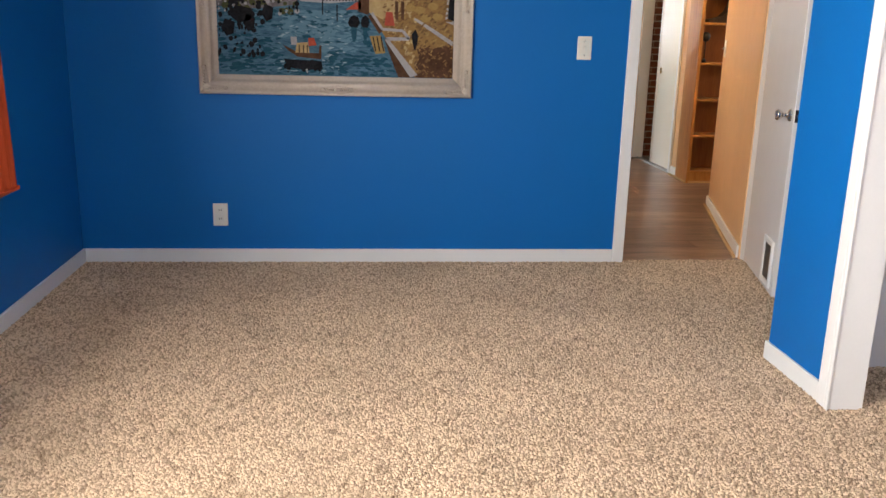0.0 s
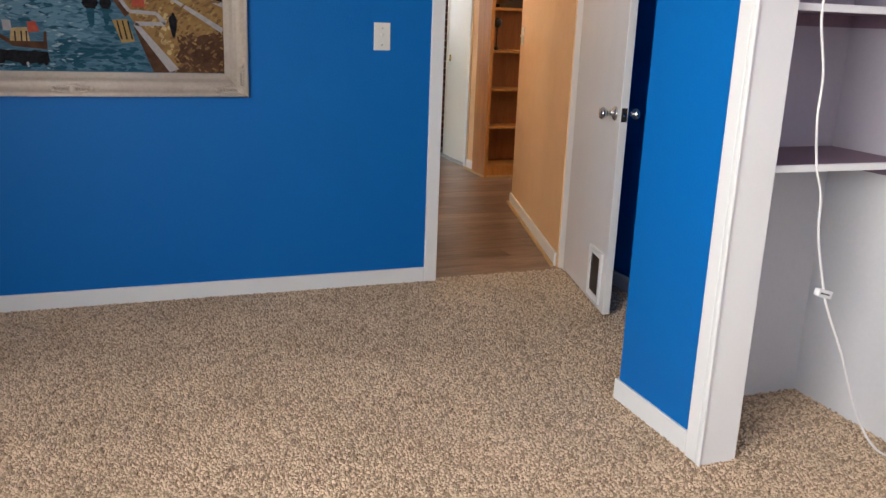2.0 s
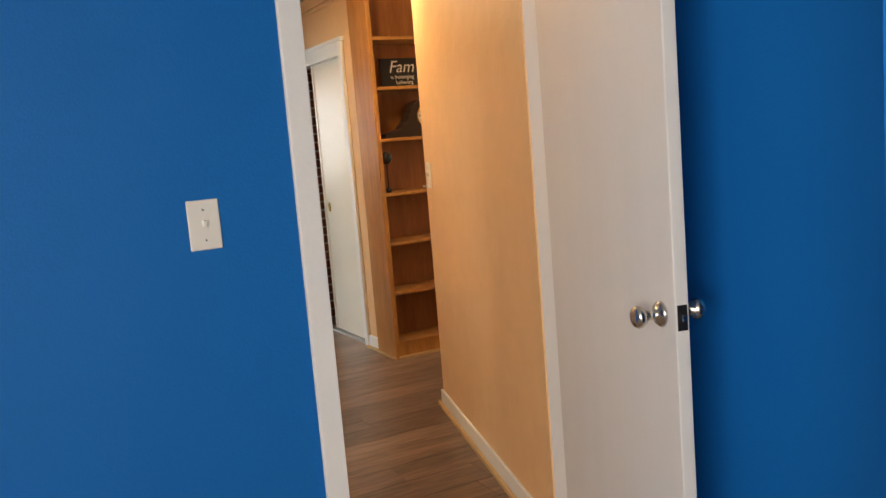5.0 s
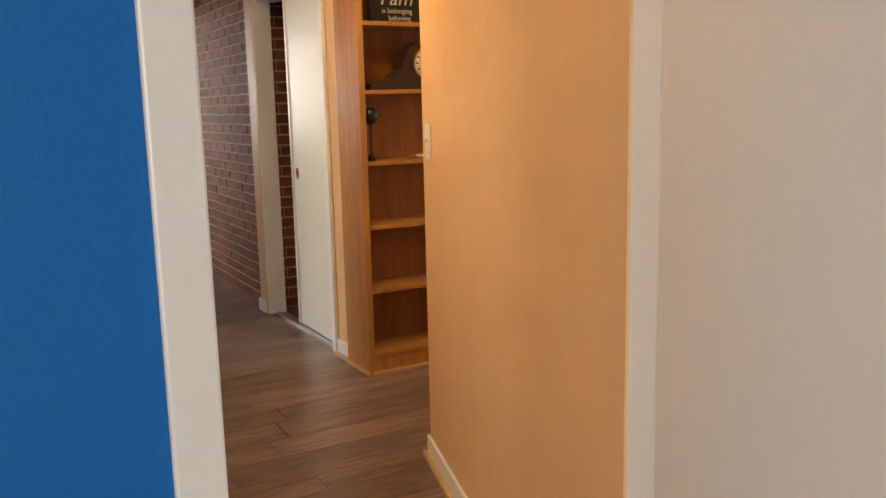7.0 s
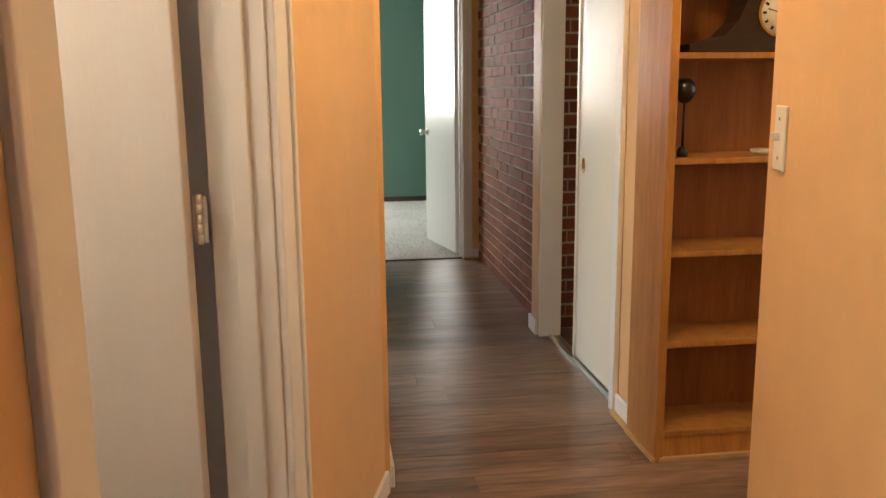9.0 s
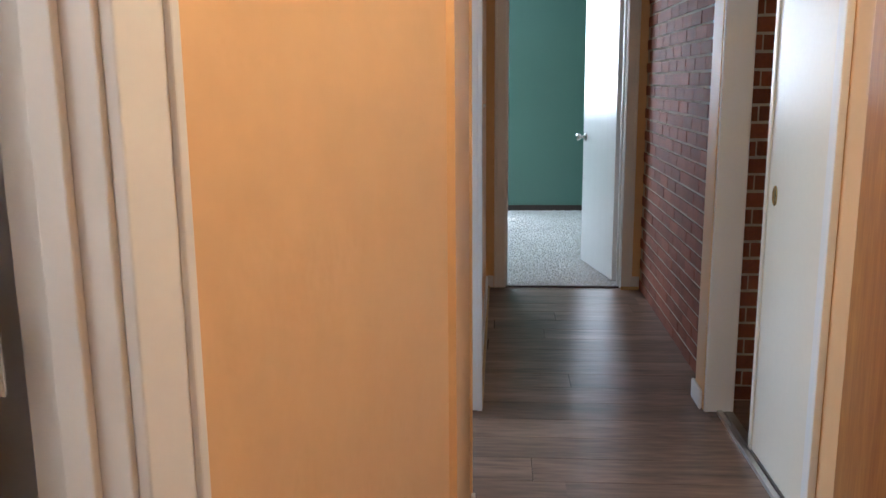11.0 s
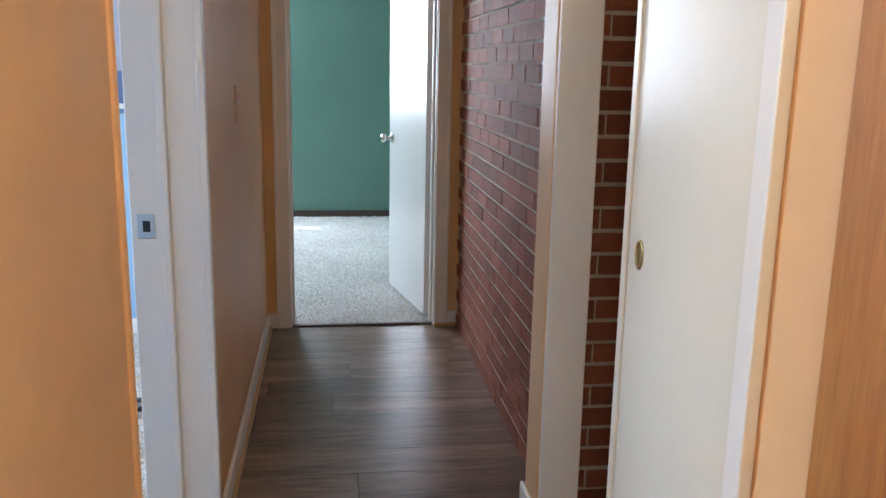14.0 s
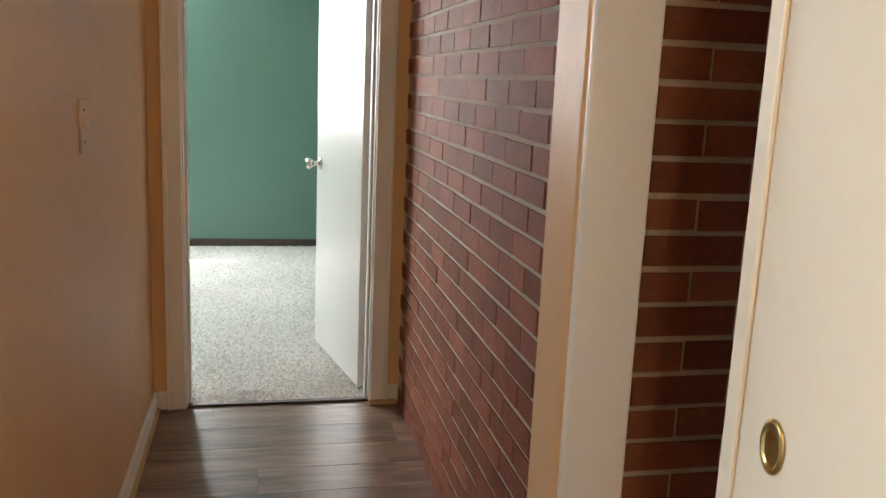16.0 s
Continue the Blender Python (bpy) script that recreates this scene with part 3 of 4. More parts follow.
for a, b in zip(cols, cols[1:]):
    for j in range(4):
        cbm.faces.new((a[j], a[j + 1], b[j + 1], b[j]))
        cbm.faces.new((a[5 + j], b[5 + j], b[6 + j], a[6 + j]))
    cbm.faces.new((a[0], b[0], b[5], a[5]))
for f in cbm.faces:
    f.smooth = True
part("cloth", cbm, CURTAIN, cu)
part("hem", boxes((-0.028, 0.030, 3.90, 5.125, 0.583, 0.60), bevel=0.004), CURTAIN, cu)
part("rod", lathe([(0.009, 0), (0.009, 5.9)], pose(0, -0.6, 2.26, -90), 12), CHROME, cu)
for y in (-0.5, 2.4, 5.2):
    part("bracket", boxes((-0.034, 0.004, y - 0.01, y + 0.01, 2.25, 2.27)), CHROME, cu)

# painting
PX0, PX1, PZ0, PZ1 = -0.115, 1.386, 0.958, 2.05
pic = thing("framed_painting", pose(0.054, 6.053, 0.010) @ Matrix.Diagonal((0.963, 1, 0.963, 1)), "large canal painting in an ornate cream frame", "painting")


def pmat(name, c, d, scale, st=(1, 1, 1)):
    return mat(name, c, 0.6, spec=0.03, scale=scale, grain=scale * 4, var=0.3, bump=0.5, stretch=st, col2=d, dist=0.004)


P_WATER = pmat("paint_water", (0.020, 0.070, 0.115), (0.105, 0.20, 0.27), 6, (1.6, 1, 9))
P_TEAL = pmat("paint_teal", (0.012, 0.050, 0.080), (0.028, 0.095, 0.135), 16, (1, 1, 5))
P_MID = pmat("paint_umber", (0.19, 0.115, 0.05), (0.13, 0.075, 0.035), 12)
P_FAR = pmat("paint_far_houses", (0.06, 0.05, 0.05), (0.22, 0.20, 0.21), 9, (2, 1, 1))
P_OCHRE = pmat("paint_ochre", (0.30, 0.185, 0.070), (0.185, 0.105, 0.045), 9)
P_CREAM = pmat("paint_cream", (0.50, 0.38, 0.19), (0.28, 0.19, 0.09), 9)
P_BROWN = pmat("paint_brown", (0.050, 0.024, 0.016), (0.115, 0.060, 0.034), 10)
P_KERB = pmat("paint_kerb", (0.38, 0.37, 0.37), (0.27, 0.26, 0.27), 14)
P_DARK = pmat("paint_dark", (0.006, 0.006, 0.007), (0.022, 0.022, 0.026), 18)
P_RED = pmat("paint_red", (0.42, 0.085, 0.05), (0.30, 0.06, 0.04), 18)
P_YEL = pmat("paint_yellow", (0.34, 0.235, 0.090), (0.26, 0.165, 0.06), 14)
P_GLINT = pmat("paint_glint", (0.30, 0.37, 0.41), (0.17, 0.27, 0.33), 16, (1, 1, 4))


def daub(name, pts, material, lift):
    """A painted patch on the canvas; pts in canvas units of 1.09 mm from its lower left, x right, y up."""
    out = [(-0.012 + max(0, min(1185, x)) * 0.00109, 1.066 + max(0, y) * 0.00109) for x, y in pts]
    part(name, prism(out, 0.0006, pose(0, -0.011 - lift * 0.0007, 0, 90)), material, pic)


def strip(name, pts, w, material, lift):
    for (xa, ya), (xb, yb), wa, wb in zip(pts, pts[1:], w, w[1:]):
        ln = math.hypot(xb - xa, yb - ya)
        nx, ny = -(yb - ya) / ln / 2, (xb - xa) / ln / 2
        daub(name, [(xa + nx * wa, ya + ny * wa), (xa - nx * wa, ya - ny * wa), (xb - nx * wb, yb - ny * wb), (xb + nx * wb, yb + ny * wb)], material, lift)


part("canvas", boxes((-0.014, 1.283, -0.011, -0.003, 1.064, 1.945)), P_WATER, pic)
daub("painted_house", [(0, 330), (200, 322), (395, 345), (420, 800), (0, 800)], P_FAR, 1)
daub("painted_sky", [(420, 372), (745, 378), (745, 800), (420, 800)], P_GLINT, 1)
daub("painted_bridge", [(410, 362), (560, 356), (715, 372), (715, 392), (560, 384), (410, 384)], P_KERB, 2)
for x in range(525, 715, 16):
    daub("painted_baluster", [(x, 368), (x + 7, 368), (x + 7, 380), (x, 380)], P_DARK, 3)
daub("painted_awning", [(640, 328), (715, 330), (715, 370), (690, 364)], P_RED, 3)
daub("painted_quay", [(760, 315), (845, 185), (990, 0), (1185, 0), (1185, 800), (745, 800), (745, 330)], P_OCHRE, 1)
daub("painted_facade", [(750, 320), (880, 255), (930, 400), (930, 800), (750, 800)], P_CREAM, 2)
daub("painted_facade", [(700, 320), (755, 305), (760, 800), (712, 800)], P_BROWN, 3)
daub("painted_shadow", [(1010, 70), (1090, 150), (1185, 170), (1185, 0), (1075, 0)], P_BROWN, 2)
daub("painted_quay_side", [(748, 300), (768, 310), (826, 232), (806, 214)], P_BROWN, 3)
daub("painted_quay_side", [(832, 188), (880, 60), (905, 0), (985, 0), (848, 190)], P_BROWN, 3)
strip("painted_kerb", [(768, 315), (822, 237), (925, 232), (958, 192), (842, 190), (985, 0)], [14, 14, 14, 16, 18, 46], P_KERB, 4)
strip("painted_kerb", [(985, 292), (1080, 235), (1185, 172)], [12, 18, 24], P_KERB, 4)
daub("painted_raft", [(757, 202), (815, 206), (838, 120), (788, 114)], P_YEL, 5)
for x in (772, 792, 812):
    daub("painted_raft_line", [(x, 200), (x + 5, 200), (x + 20, 128), (x + 14, 128)], P_DARK, 6)
daub("painted_window", [(1140, 282), (1185, 265), (1185, 420), (1150, 420)], P_KERB, 3)
daub("painted_window", [(1152, 295), (1185, 285), (1185, 410), (1160, 410)], P_DARK, 4)
for x in (885, 915):
    daub("painted_door", [(x, 290), (x + 16, 282), (x + 16, 372), (x, 378)], P_BROWN, 4)
for x, y in ((1010, 330), (1075, 350), (1040, 290), (1100, 300), (960, 340)):
    daub("painted_leaves", [(x - 26, y), (x - 6, y - 16), (x + 22, y - 8), (x + 30, y + 12), (x + 4, y + 24), (x - 20, y + 18)], P_YEL, 4)
# boats and dabs
daub("painted_boat", [(322, 150), (350, 122), (395, 92), (515, 82), (515, 150), (506, 150), (502, 112), (400, 112), (350, 138)], P_BROWN, 6)
daub("painted_boat_shadow", [(325, 80), (515, 72), (520, 40), (440, 24), (350, 40)], P_DARK, 5)
daub("painted_cabin", [(385, 112), (392, 160), (448, 165), (455, 112)], P_CREAM, 7)
for x in (402, 424, 442):
    daub("painted_post", [(x, 112), (x + 5, 112), (x + 5, 150), (x, 150)], P_DARK, 8)
daub("painted_dab", [(365, 150), (362, 190), (392, 190), (395, 150)], P_KERB, 7)
daub("painted_dab", [(452, 145), (450, 185), (478, 188), (492, 150)], P_RED, 7)
daub("painted_dab", [(832, 255), (840, 322), (872, 322), (885, 255)], P_RED, 5)
daub("painted_dab", [(975, 175), (970, 215), (990, 240), (1004, 210), (1000, 172), (992, 140), (984, 140)], P_DARK, 5)
for x, w in ((648, 62), (712, 46)):
    daub("painted_moored_boat", [(x, 262), (x + w * 0.2, 244), (x + w * 0.8, 242), (x + w, 264), (x + w * 0.85, 292), (x + w * 0.5, 303), (x + w * 0.15, 290)], P_DARK, 5)
    daub("painted_reflection", [(x + w * 0.25, 246), (x + w * 0.75, 246), (x + w * 0.7, 190), (x + w * 0.5, 165), (x + w * 0.32, 195)], P_TEAL, 4)
for x, y, w in ((20, 225, 70), (130, 250, 60), (60, 290, 120), (220, 300, 60)):
    daub("painted_piling", [(x, y), (x + w * 0.3, y + 45), (x + w, y + 30), (x + w * 0.9, y - 25), (x + w * 0.4, y - 40)], P_DARK, 4)
for x, y in ((115, 240), (520, 300), (592, 270), (395, 310)):
    daub("painted_pole", [(x, y), (x + 6, y), (x + 6, y + 80), (x, y + 80)], P_DARK, 4)


def brushwork(material, count, region, seed, lift, size=(10, 40), slant=0.0, thick=0.14):
    """Many short strokes of one colour inside a region(x, y) of the canvas."""
    r = random.Random(seed)
    bm = bmesh.new()
    done = 0
    for _ in range(count * 30):
        x, y = r.uniform(4, 1181), r.uniform(4, 420)
        if done >= count or not region(x, y):
            continue
        done += 1
        w = r.uniform(*size)
        h = w * thick * r.uniform(0.6, 1.5)
        a = slant + r.uniform(-0.25, 0.25)
        pts = [(-w / 2, 0), (-w * 0.2, -h), (w * 0.3, -h * 0.8), (w / 2, h * 0.1), (w * 0.15, h), (-w * 0.3, h * 0.7)]
        vs = []
        for px, py in pts:
            qx = min(1184, max(1, x + px * math.cos(a) - py * math.sin(a)))
            qy = max(1, y + px * math.sin(a) + py * math.cos(a))
            vs.append(bm.verts.new((-0.012 + qx * 0.00109, -0.0115 - lift * 0.0007 - done * 0.000003, 1.066 + qy * 0.00109)))
        bm.faces.new(vs)
    tagged(part("brushwork", bm, material, pic), kind="stuff")


def in_water(x, y):
    return y < 318 and x < 752 + max(0, (200 - y) * 0.75) - max(0, (y - 230) * 0.1) and not (318 < x < 520 and 78 < y < 190)


def on_land(x, y):
    return x > 800 + max(0, (240 - y) * 0.85) + 30


P_SHIM = pmat("paint_shimmer", (0.125, 0.225, 0.29), (0.085, 0.175, 0.235), 16, (1, 1, 5))
P_GREEN = pmat("paint_moss", (0.035, 0.045, 0.020), (0.09, 0.085, 0.035), 20)
brushwork(P_TEAL, 260, in_water, 11, 1.5, (14, 60))
brushwork(P_TEAL, 120, lambda x, y: in_water(x, y) and y < 110, 12, 1.7, (16, 60))
brushwork(P_SHIM, 300, lambda x, y: in_water(x, y) and 330 < x < 700 and y > 120, 13, 1.9, (12, 50))
brushwork(P_GLINT, 110, lambda x, y: in_water(x, y) and 300 < x < 640, 14, 2.2, (6, 34))
brushwork(P_DARK, 70, lambda x, y: in_water(x, y) and x < 230 and y > 90, 15, 2.3, (10, 34), 1.4, 0.3)
brushwork(P_GREEN, 60, lambda x, y: x < 390 and y > 300, 16, 2.4, (14, 44), 1.2, 0.4)
brushwork(P_KERB, 40, lambda x, y: x < 400 and y > 300, 17, 2.6, (8, 26), 1.5, 0.4)
brushwork(P_DARK, 50, lambda x, y: x < 400 and y > 290, 18, 2.8, (10, 30), 1.4, 0.4)
brushwork(P_YEL, 150, lambda x, y: on_land(x, y) and y > 120, 19, 2.9, (6, 22), 0.9, 0.18)
brushwork(P_MID, 300, on_land, 20, 3.0, (8, 28), 0.6, 0.18)
brushwork(P_OCHRE, 160, on_land, 25, 3.05, (8, 26), 2.4, 0.18)
brushwork(P_BROWN, 40, lambda x, y: on_land(x, y) and x > 1000, 26, 3.1, (8, 24), 0.6, 0.18)
brushwork(P_CREAM, 60, lambda x, y: on_land(x, y) and x < 1000, 21, 3.1, (8, 26), 0.8, 0.5)
brushwork(P_BROWN, 60, lambda x, y: x > 1010 and y < 140, 22, 3.2, (16, 46), 2.4, 0.5)
brushwork(P_DARK, 40, lambda x, y: 330 < x < 515 and y < 78 and y > 14, 23, 5.2, (10, 30), 0.0, 0.35)
brushwork(P_KERB, 12, lambda x, y: 360 < x < 460 and 10 < y < 40, 24, 6.0, (6, 18), 0.0, 0.6)
# frame: four mitred rails of one moulded section, (distance inwards, depth) rows
SECTION = [(0.0, 0.002), (0.0, 0.028), (0.005, 0.037), (0.012, 0.040), (0.019, 0.037), (0.024, 0.028), (0.032, 0.021), (0.044, 0.020), (0.053, 0.025), (0.059, 0.032), (0.066, 0.033), (0.071, 0.027), (0.074, 0.017), (0.088, 0.014), (0.100, 0.016), (0.106, 0.012), (0.106, 0.003)]


def rail(corner_a, corner_b, in_a, in_b):
    bm = bmesh.new()
    ends = []
    for (cx, cz), (ix, iz) in ((corner_a, in_a), (corner_b, in_b)):
        ends.append([bm.verts.new((cx + ix * d, -dep, cz + iz * d)) for d, dep in SECTION])
    for k in range(len(SECTION) - 1):
        bm.faces.new((ends[0][k], ends[0][k + 1], ends[1][k + 1], ends[1][k])).smooth = True
    for e in ends:
        bm.faces.new(e)
    bm.faces.new((ends[0][0], ends[1][0], ends[1][-1], ends[0][-1]))
    part("frame_rail", bm, FRAMEW, pic)


FC = [(PX0, PZ0), (PX1, PZ0), (PX1, PZ1), (PX0, PZ1)]
FI = [(1, 1), (-1, 1), (-1, -1), (1, -1)]
for k in range(4):
    rail(FC[k], FC[(k + 1) % 4], FI[k], FI[(k + 1) % 4])


def carving(cx, cz, arms, seed):
    """Carved scrolls and leaves: ridges that fan out along the given arms and shrink towards their ends."""
    r = random.Random(seed)
    om = bmesh.new()
    for ax, az, reach in arms:
        ang = math.degrees(math.atan2(az, ax))
        for k in range(8):
            f = k / 7
            size = 0.017 * (1 - 0.6 * f)
            for sd in (-1, 1):
                m = Matrix.Translation((cx + ax * reach * f - az * sd * size * 0.75, -0.030, cz + az * reach * f + ax * sd * size * 0.75)) @ pose(0, 0, 0, 0, -ang - sd * r.uniform(25, 50), 0) @ Matrix.Diagonal((1.0, 0.55, 0.38, 1))
                bmesh.ops.create_icosphere(om, subdivisions=2, radius=size, matrix=m)
        bmesh.ops.create_icosphere(om, subdivisions=2, radius=0.011, matrix=Matrix.Translation((cx + ax * reach * 1.12, -0.032, cz + az * reach * 1.12)))
    bmesh.ops.create_icosphere(om, subdivisions=2, radius=0.016, matrix=Matrix.Translation((cx, -0.030, cz)) @ Matrix.Diagonal((1.2, 0.8, 1.0, 1)))
    for f in om.faces:
        f.smooth = True
    part("frame_ornament", om, FRAMEW, pic, "carved scrolls and leaves")


for k, (cx, cz) in enumerate(FC):
    ix, iz = FI[k]
    carving(cx + ix * 0.032, cz + iz * 0.032, ((ix, 0, 0.10), (0, iz, 0.10)), k)
for cx, cz, ax, az in (((PX0 + PX1) / 2, PZ0 + 0.034, 1, 0), ((PX0 + PX1) / 2, PZ1 - 0.034, 1, 0), (PX0 + 0.034, (PZ0 + PZ1) / 2, 0, 1), (PX1 - 0.034, (PZ0 + PZ1) / 2, 0, 1)):
    carving(cx, cz, ((ax, az, 0.07), (-ax, -az, 0.07)), 9)

# closet shelves and cord
for z in (0.908, 1.365):
    sh = thing("closet_shelf", pose(2.59, 4.085, z), "mauve-topped closet shelf with white front edge", "shelf", "closet shelves")
    part("board", boxes((0.0, 0.588, 0.012, 0.348, 0, 0.018)), SHELFTOP, sh)
    part("front_edge", boxes((0.0, 0.588, 0.0, 0.012, -0.002, 0.020), bevel=0.002), WHITE, sh)
    part("cleat", boxes((0.0, 0.588, 0.332, 0.348, -0.04, -0.001), (0.572, 0.588, 0.02, 0.33, -0.04, -0.001)), SHELFTOP, sh)
co = thing("extension_lead", pose(-0.075, 0.01, 0), "thin white power lead hanging with inline switch", "power lead")
part("cable", tube([(2.672, 3.97, 1.62), (2.69, 3.968, 1.46), (2.695, 3.972, 1.34), (2.722, 3.965, 1.20), (2.728, 3.968, 1.08), (2.752, 3.97, 0.95), (2.782, 3.967, 0.86), (2.795, 3.965, 0.74), (2.848, 3.965, 0.57), (2.87, 3.955, 0.50), (2.94, 3.95, 0.37), (3.03, 3.94, 0.17), (3.10, 3.91, 0.05), (3.17, 3.86, 0.012), (3.17, 3.70, 0.010)], 0.0038), CORDW, co)
part("cord_end", tube([(2.63, 3.972, 1.62), (2.628, 3.97, 1.50), (2.632, 3.97, 1.43), (2.640, 3.97, 1.415)], 0.0038), CORDW, co)
sw = part("inline_switch", boxes((-0.028, 0.028, -0.010, 0.010, -0.012, 0.012), bevel=0.004), CORDW, co)
sw.matrix_local = pose(2.842, 3.96, 0.565, 0, 15, 0)
part("rocker", boxes((-0.020, 0.016, -0.0115, -0.009, -0.002, 0.002)), BLACK, sw)

# ---- things on the bookcase ----
B0 = HALL @ pose(0.945, -0.197, 0)
ck = thing("mantel_clock", B0 @ pose(0.375, 0.10, 1.409), "dark tambour mantel clock with cream dial", "clock")
prof = [(-0.31, 0.0), (0.31, 0.0), (0.31, 0.028), (0.25, 0.036), (0.19, 0.055), (0.145, 0.10)]
arc = [(0.125 * math.cos(a), 0.125 + 0.115 * math.sin(a)) for a in [math.pi * q / 14 for q in range(15)]]
part("case", prism(prof + [(0.128, 0.14)] + arc[1:-1] + [(-0.128, 0.14)] + [(-x, z) for x, z in prof[::-1][:-2]], 0.11, pose(0, 0.055, 0, 90)), DARKWOOD, ck)
part("dial", lathe([(0.072, 0), (0.072, 0.003)], pose(0, -0.055, 0.128, 90), 32), PLASTIC, ck, "cream clock dial")
bz = bmesh.new()
for ra, rb, h in ((0.070, 0.079, 0.007),):
    ring = [[bz.verts.new((r * math.cos(2 * math.pi * q / 32), -0.055 - y, 0.128 + r * math.sin(2 * math.pi * q / 32))) for q in range(32)] for r, y in ((rb, 0), (rb, h), (ra, h), (ra, 0))]
    for a, b in zip(ring, ring[1:]):
        for q in range(32):
            bz.faces.new((a[q], a[(q + 1) % 32], b[(q + 1) % 32], b[q]))
part("bezel", bz, BRASS, ck)
for q in range(12):
    a = math.pi * q / 6
    part("hour_mark", boxes((-0.004, 0.004, -0.0595, -0.057, 0.05, 0.062)), DARKWOOD, ck).matrix_local = pose(0, 0, 0.128) @ pose(0, 0, 0, 0, 30 * q, 0)
for ang, ln in ((60, 0.034), (-75, 0.048)):
    part("hand", boxes((-0.0015, 0.0015, -0.061, -0.0595, 0, ln)), BLACK, ck).matrix_local = pose(0, 0, 0.128) @ pose(0, 0, 0, 0, ang, 0)

sg = thing("word_sign", B0 @ pose(0.30, 0.19, 1.730, -10), "small black sign with white lettering", "sign")
part("panel", boxes((-0.16, 0.16, -0.012, 0, 0, 0.195), bevel=0.003), BLACK, sg)


def lettering(text, size, x, z, shear=0.0):
    """Raised white letters, lower left corner at x, z on the sign's face."""
    cu_ = bpy.data.curves.new("letters", "FONT")
    cu_.body, cu_.size, cu_.extrude, cu_.shear = text, size, 0.0006, shear
    tmp = bpy.data.objects.new("letters", cu_)
    me = bpy.data.meshes.new_from_object(tmp)
    bpy.data.objects.remove(tmp)
    me.transform(pose(x, -0.0128, z, 90))
    me.materials.append(PLASTIC)
    ob = new("letters", me)
    ob.parent = sg
    return tagged(ob, "white raised lettering")


lettering("Fam", 0.112, -0.105, 0.100, 0.35)
lettering("is belonging", 0.036, -0.095, 0.058)
lettering("believing", 0.036, -0.062, 0.022)
bs_ = thing("ball_stand", B0 @ pose(0.068, 0.075, 1.066), "black ornament with glossy ball on thin stem", "ornament")
part("base", lathe([(0.018, 0), (0.018, 0.02), (0.012, 0.03), (0.006, 0.035)]), BLACK, bs_)
part("stem", lathe([(0.0045, 0.03), (0.0045, 0.185)], None, 10), BLACK, bs_)
part("ball", lathe([(0.004, 0.178), (0.022, 0.186), (0.034, 0.205), (0.038, 0.222), (0.034, 0.242), (0.020, 0.258), (0.004, 0.262)]), BLACK, bs_, "glossy black ball")
solid("small_dish", lathe([(0.030, 0), (0.046, 0.010), (0.050, 0.020), (0.044, 0.018), (0.028, 0.008)]), PLASTIC, B0 @ pose(0.37, 0.08, 1.066), "shallow white dish on the oak shelf", "dish")

# hall closet shelf
cs = thing("closet_shelf", HALL @ pose(1.2, 0.175, 1.70), "white painted shelf inside the hall closet", "shelf")
part("board", boxes((0, 0.545, 0, 1.29, 0, 0.02), bevel=0.002), WHITE, cs)
part("cleat", boxes((0.0, 0.545, 1.27, 1.29, -0.06, -0.001)), WHITE, cs)

# black cable on the blue room's carpet
cab = []
for k in range(34):
    a = k * 0.62
    rr = 0.13 + 0.03 * math.sin(k * 1.9)
    cab.append((-0.60 + rr * 1.25 * math.cos(a) + 0.03 * math.sin(k * 0.9), 2.36 + rr * 0.8 * math.sin(a), 0.016 + 0.012 * abs(math.sin(k * 0.47))))
cab += [(-1.1, 2.3, 0.015), (-1.4, 2.35, 0.015), (-1.7, 2.2, 0.015)]
solid("power_cable", tube(cab, 0.0055), BLACK, HALL, "loosely coiled black cable on the carpet", "cable")

# ---- planks and bricks ----
floor_ob = bpy.data.objects["floor_hall"]


def plank_mesh(length):
    return finish("plank", boxes((0.0008, length - 0.0008, 0.0008, 0.1792, -0.012, -0.004)), VINYL)


rng = random.Random(4)
plank_lengths = {}
for row in range(36):
    y0 = -2.90 + row * 0.18
    x0 = -0.75 - rng.random() * 0.9
    while x0 < 2.0:
        x1 = min(x0 + 1.22, 2.0)
        a, b = max(x0, -0.75), x1
        if b - a > 0.03:
            key = round(b - a, 2)
            if key not in plank_lengths:
                plank_lengths[key] = plank_mesh(key)
            ob = new("plank", plank_lengths[key])
            ob.parent = floor_ob
            ob.location = (a, y0, 0)
        x0 = x1


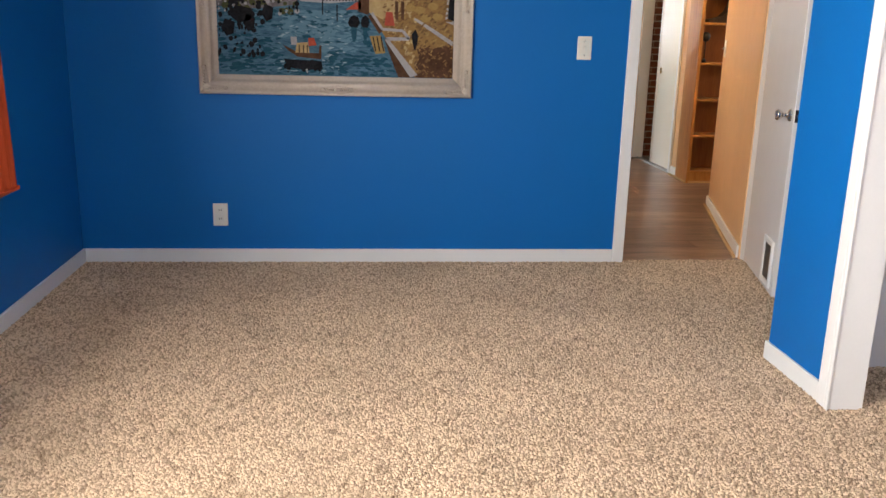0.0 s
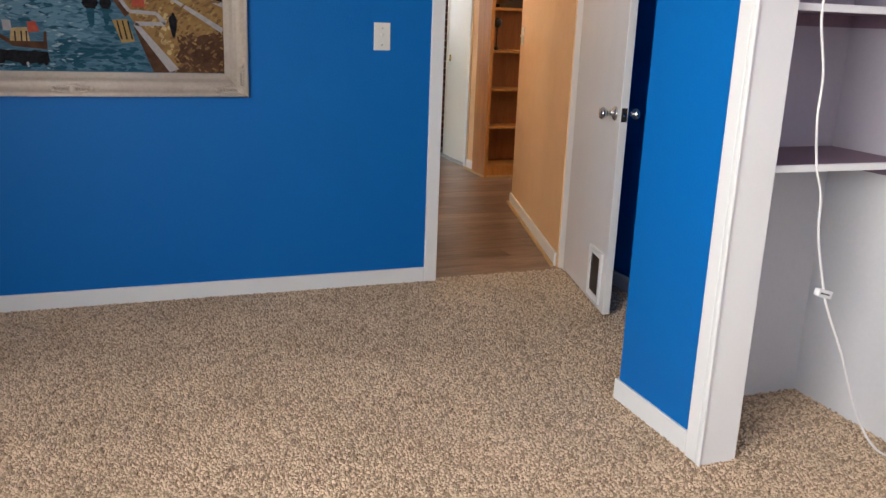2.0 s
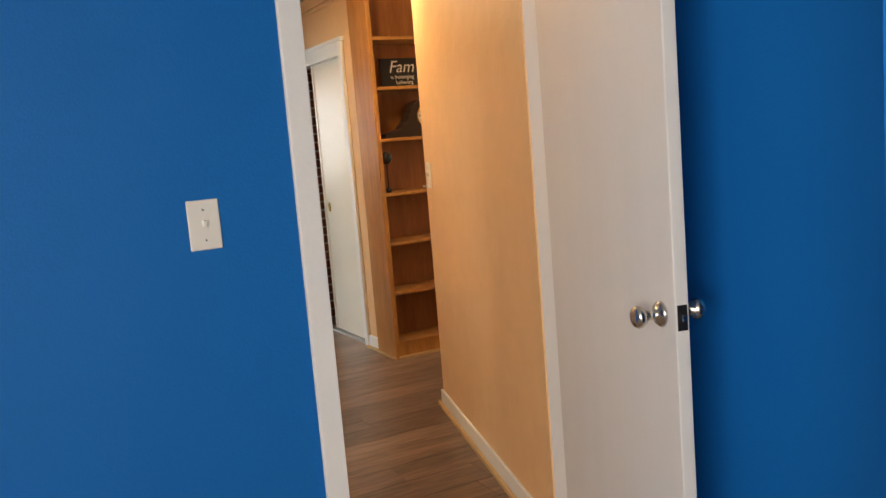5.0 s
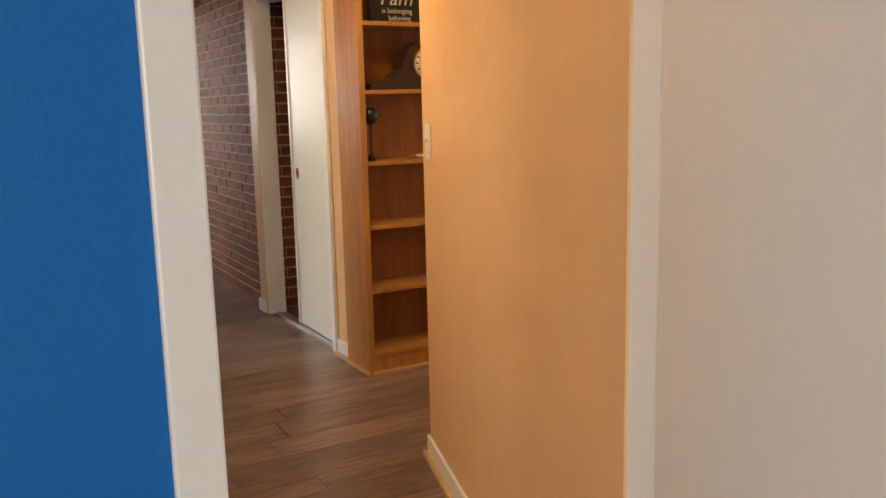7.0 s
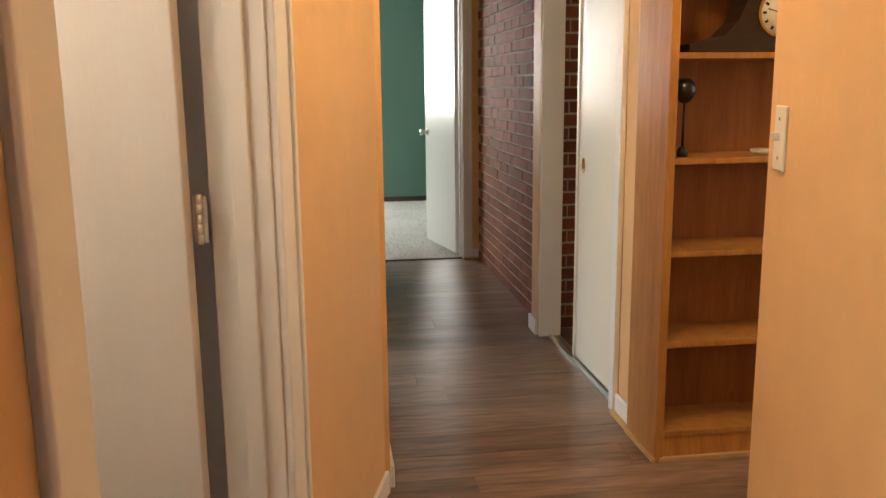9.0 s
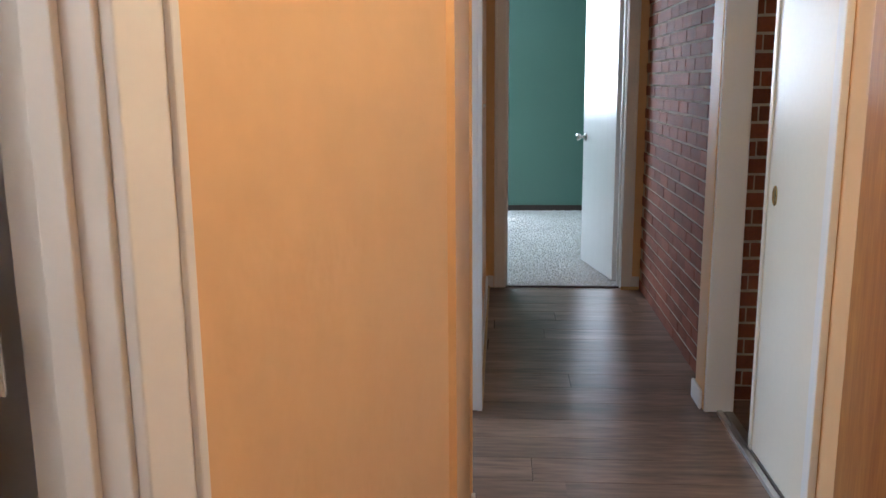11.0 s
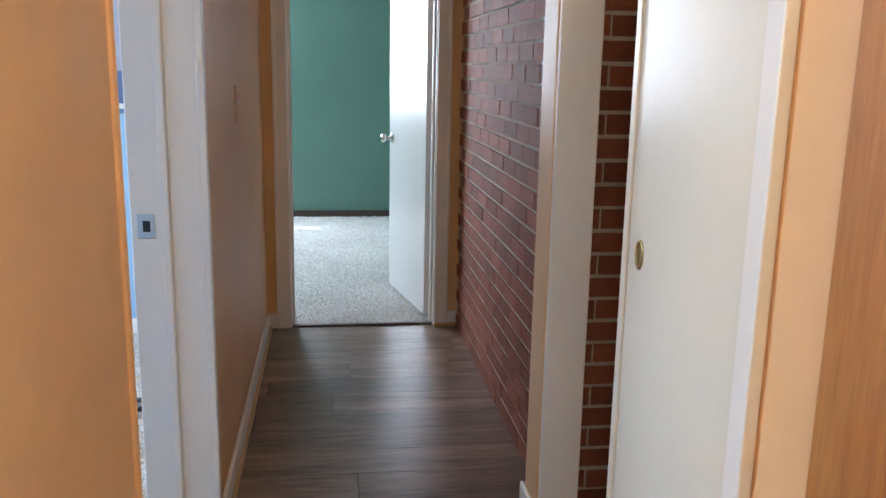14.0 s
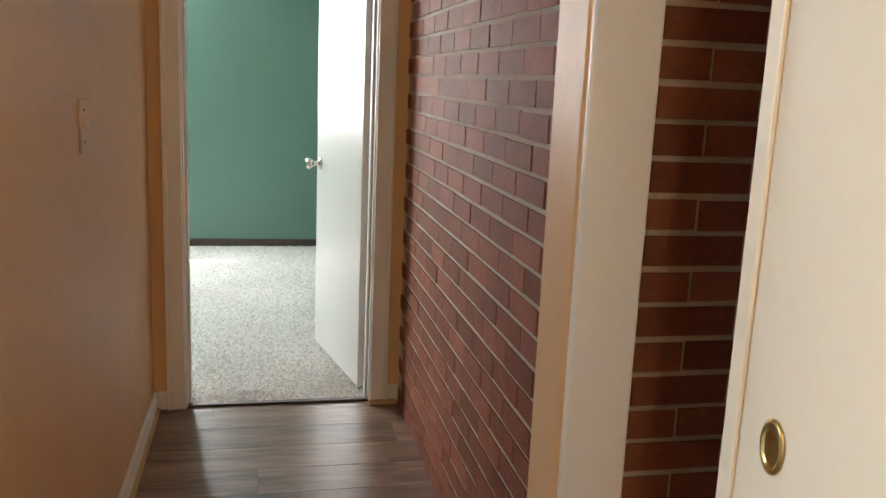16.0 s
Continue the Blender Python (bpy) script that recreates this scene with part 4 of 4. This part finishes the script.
def brick_face(wall, along, start, end, other, facing, z_top, part_top, first):
    """Running bond on a wall: along 'x' or 'y' from start to end, its face at other, looking along -x or -y."""
    course, length, joint = 0.0685, 0.206, 0.012
    full = finish("brick", boxes((0, length - 0.007, -0.006, 0.03, 0, course - joint)), BRICK)
    half = finish("brick", boxes((0, length / 2 - 0.007, -0.006, 0.03, 0, course - joint)), BRICK)
    r = random.Random(first)
    turn = 0 if along == "x" else -90
    rest = bmesh.new()
    k = 0
    while (k + 1) * course < z_top:
        p = start - (length / 2 if k % 2 else 0)
        while p < end - 0.02:
            me, q = full, p
            if p < start - 0.01:
                me, q = half, start
            elif p + length > end + 0.02:
                me = half
            dx = r.uniform(-0.0013, 0.0013)
            z = k * course + r.uniform(-0.0015, 0.0015)
            wd = (length if me is full else length / 2) - 0.005
            loc = Vector((q, other + dx, z)) if along == "x" else Vector((other + dx, q + wd, z))
            m = Matrix.Translation(loc) @ pose(0, 0, 0, r.uniform(-0.3, 0.3), 0, turn + r.uniform(-0.25, 0.25))
            if k * course < part_top:
                ob = new("brick", me)
                ob.parent = wall
                ob.matrix_local = m
            else:
                n0 = len(rest.verts)
                rest.from_mesh(me)
                rest.verts.ensure_lookup_table()
                bmesh.ops.transform(rest, matrix=m, verts=rest.verts[n0:])
            p += length
        k += 1
    tagged(part("upper_bricks", rest, BRICK, wall), kind="stuff")


bw = structure("wall_brick", boxes((0.9765, 1.1, 1.502, 3.44, -0.1, CEIL)), MORTAR, HALL, "red-brown brick hall wall with tan mortar")
brick_face(bw, "y", 1.504, 3.435, 0.978, -1, CEIL, 1.92, 1)
bs = structure("wall_brick_closet", boxes((0.985, 1.75, 1.4835, 1.6, -0.1, CEIL)), MORTAR, HALL, "dark red-brown brick inside the hall closet")
brick_face(bs, "x", 0.99, 1.74, 1.485, -1, CEIL, 2.0, 2)


# ---- carpet pile ----
def pile_material(name, light, dark, rough=0.95):
    m = bpy.data.materials.new(name)
    m.use_nodes = True
    n, l = m.node_tree.nodes, m.node_tree.links
    g = n.new("ShaderNodeNewGeometry")
    tc = n.new("ShaderNodeTexCoord")
    ns = n.new("ShaderNodeTexNoise")
    ns.inputs["Scale"].default_value = 2.2
    ra = n.new("ShaderNodeValToRGB")
    ra.color_ramp.elements[0].color, ra.color_ramp.elements[1].color = (*dark, 1), (*light, 1)
    ra.color_ramp.elements[0].position, ra.color_ramp.elements[1].position = 0.02, 0.62
    hs = n.new("ShaderNodeHueSaturation")
    mr = n.new("ShaderNodeMapRange")
    mr.inputs["From Min"].default_value, mr.inputs["From Max"].default_value, mr.inputs["To Min"].default_value, mr.inputs["To Max"].default_value = 0.3, 0.7, 0.9, 1.08
    l.new(tc.outputs["Object"], ns.inputs["Vector"])
    l.new(ns.outputs["Fac"], mr.inputs["Value"])
    l.new(mr.outputs[0], hs.inputs["Value"])
    l.new(g.outputs["Random Per Island"], ra.inputs["Fac"])
    l.new(ra.outputs[0], hs.inputs["Color"])
    l.new(hs.outputs[0], n["Principled BSDF"].inputs["Base Color"])
    n["Principled BSDF"].inputs["Roughness"].default_value = rough
    n["Principled BSDF"].inputs["Specular IOR Level"].default_value = 0.1
    return m


def pile(parent, x0, x1, y0, y1, step, height, material, seed):
    """Twisted tufts of carpet: each a small leaning four-sided tuft with a blunt end."""
    g = np.random.default_rng(seed)
    xs, ys = np.meshgrid(np.arange(x0, x1, step), np.arange(y0, y1, step))
    n = xs.size
    c = np.stack([xs.ravel(), ys.ravel(), np.zeros(n)], 1) + np.stack([g.uniform(-0.5, 0.5, n) * step, g.uniform(-0.5, 0.5, n) * step, np.full(n, -0.004)], 1)
    c[:, 0], c[:, 1] = np.clip(c[:, 0], x0, x1), np.clip(c[:, 1], y0, y1)
    th = g.uniform(0, 2 * np.pi, n)
    lean = g.uniform(0.2, 1.0, n) * step
    h = height * g.uniform(0.55, 1.15, n)
    la, lb = step * g.uniform(0.45, 0.85, n), step * g.uniform(0.28, 0.42, n)
    v = np.zeros((n, 8, 3))
    u = np.stack([np.cos(th), np.sin(th), 0 * th], 1)
    w = np.stack([-np.sin(th), np.cos(th), 0 * th], 1)
    d = g.uniform(0, 2 * np.pi, n)
    off = np.stack([np.cos(d) * lean, np.sin(d) * lean, h], 1)
    for k, (a, b) in enumerate(((-1, -1), (1, -1), (1, 1), (-1, 1))):
        base = c + u * (a * la)[:, None] + w * (b * lb)[:, None]
        v[:, k] = base
        v[:, k + 4] = c + off + u * (a * la * 0.6)[:, None] + w * (b * lb * 0.6)[:, None]
    q = np.array([[4, 5, 6, 7], [0, 1, 5, 4], [1, 2, 6, 5], [2, 3, 7, 6], [3, 0, 4, 7]])
    faces = (np.arange(n)[:, None, None] * 8 + q[None]).reshape(-1, 4)
    me = bpy.data.meshes.new("carpet_pile")
    me.vertices.add(n * 8)
    me.vertices.foreach_set("co", v.reshape(-1))
    me.loops.add(faces.size)
    me.loops.foreach_set("vertex_index", faces.reshape(-1).astype(np.int32))
    me.polygons.add(len(faces))
    me.polygons.foreach_set("loop_start", np.arange(0, faces.size, 4, dtype=np.int32))
    me.update(calc_edges=True)
    me.materials.append(material)
    ob = new("carpet_pile", me)
    ob.parent = parent
    return tagged(ob, kind="stuff")


TAN = pile_material("tan_pile", (0.70, 0.54, 0.385), (0.29, 0.205, 0.14))
PALE = pile_material("pale_pile", (0.74, 0.73, 0.72), (0.58, 0.57, 0.56))
pile(bpy.data.objects["floor_bedroom"], -0.71, 3.19, 1.9, 6.085, 0.0085, 0.010, TAN, 1)
pile(bpy.data.objects["floor_green_room"], -0.6, 1.2, 3.48, 6.765, 0.013, 0.012, PALE, 2)
pile(bpy.data.objects["floor_blue_room"], -1.9, -0.10, 0.9, 3.385, 0.013, 0.012, PALE, 3)
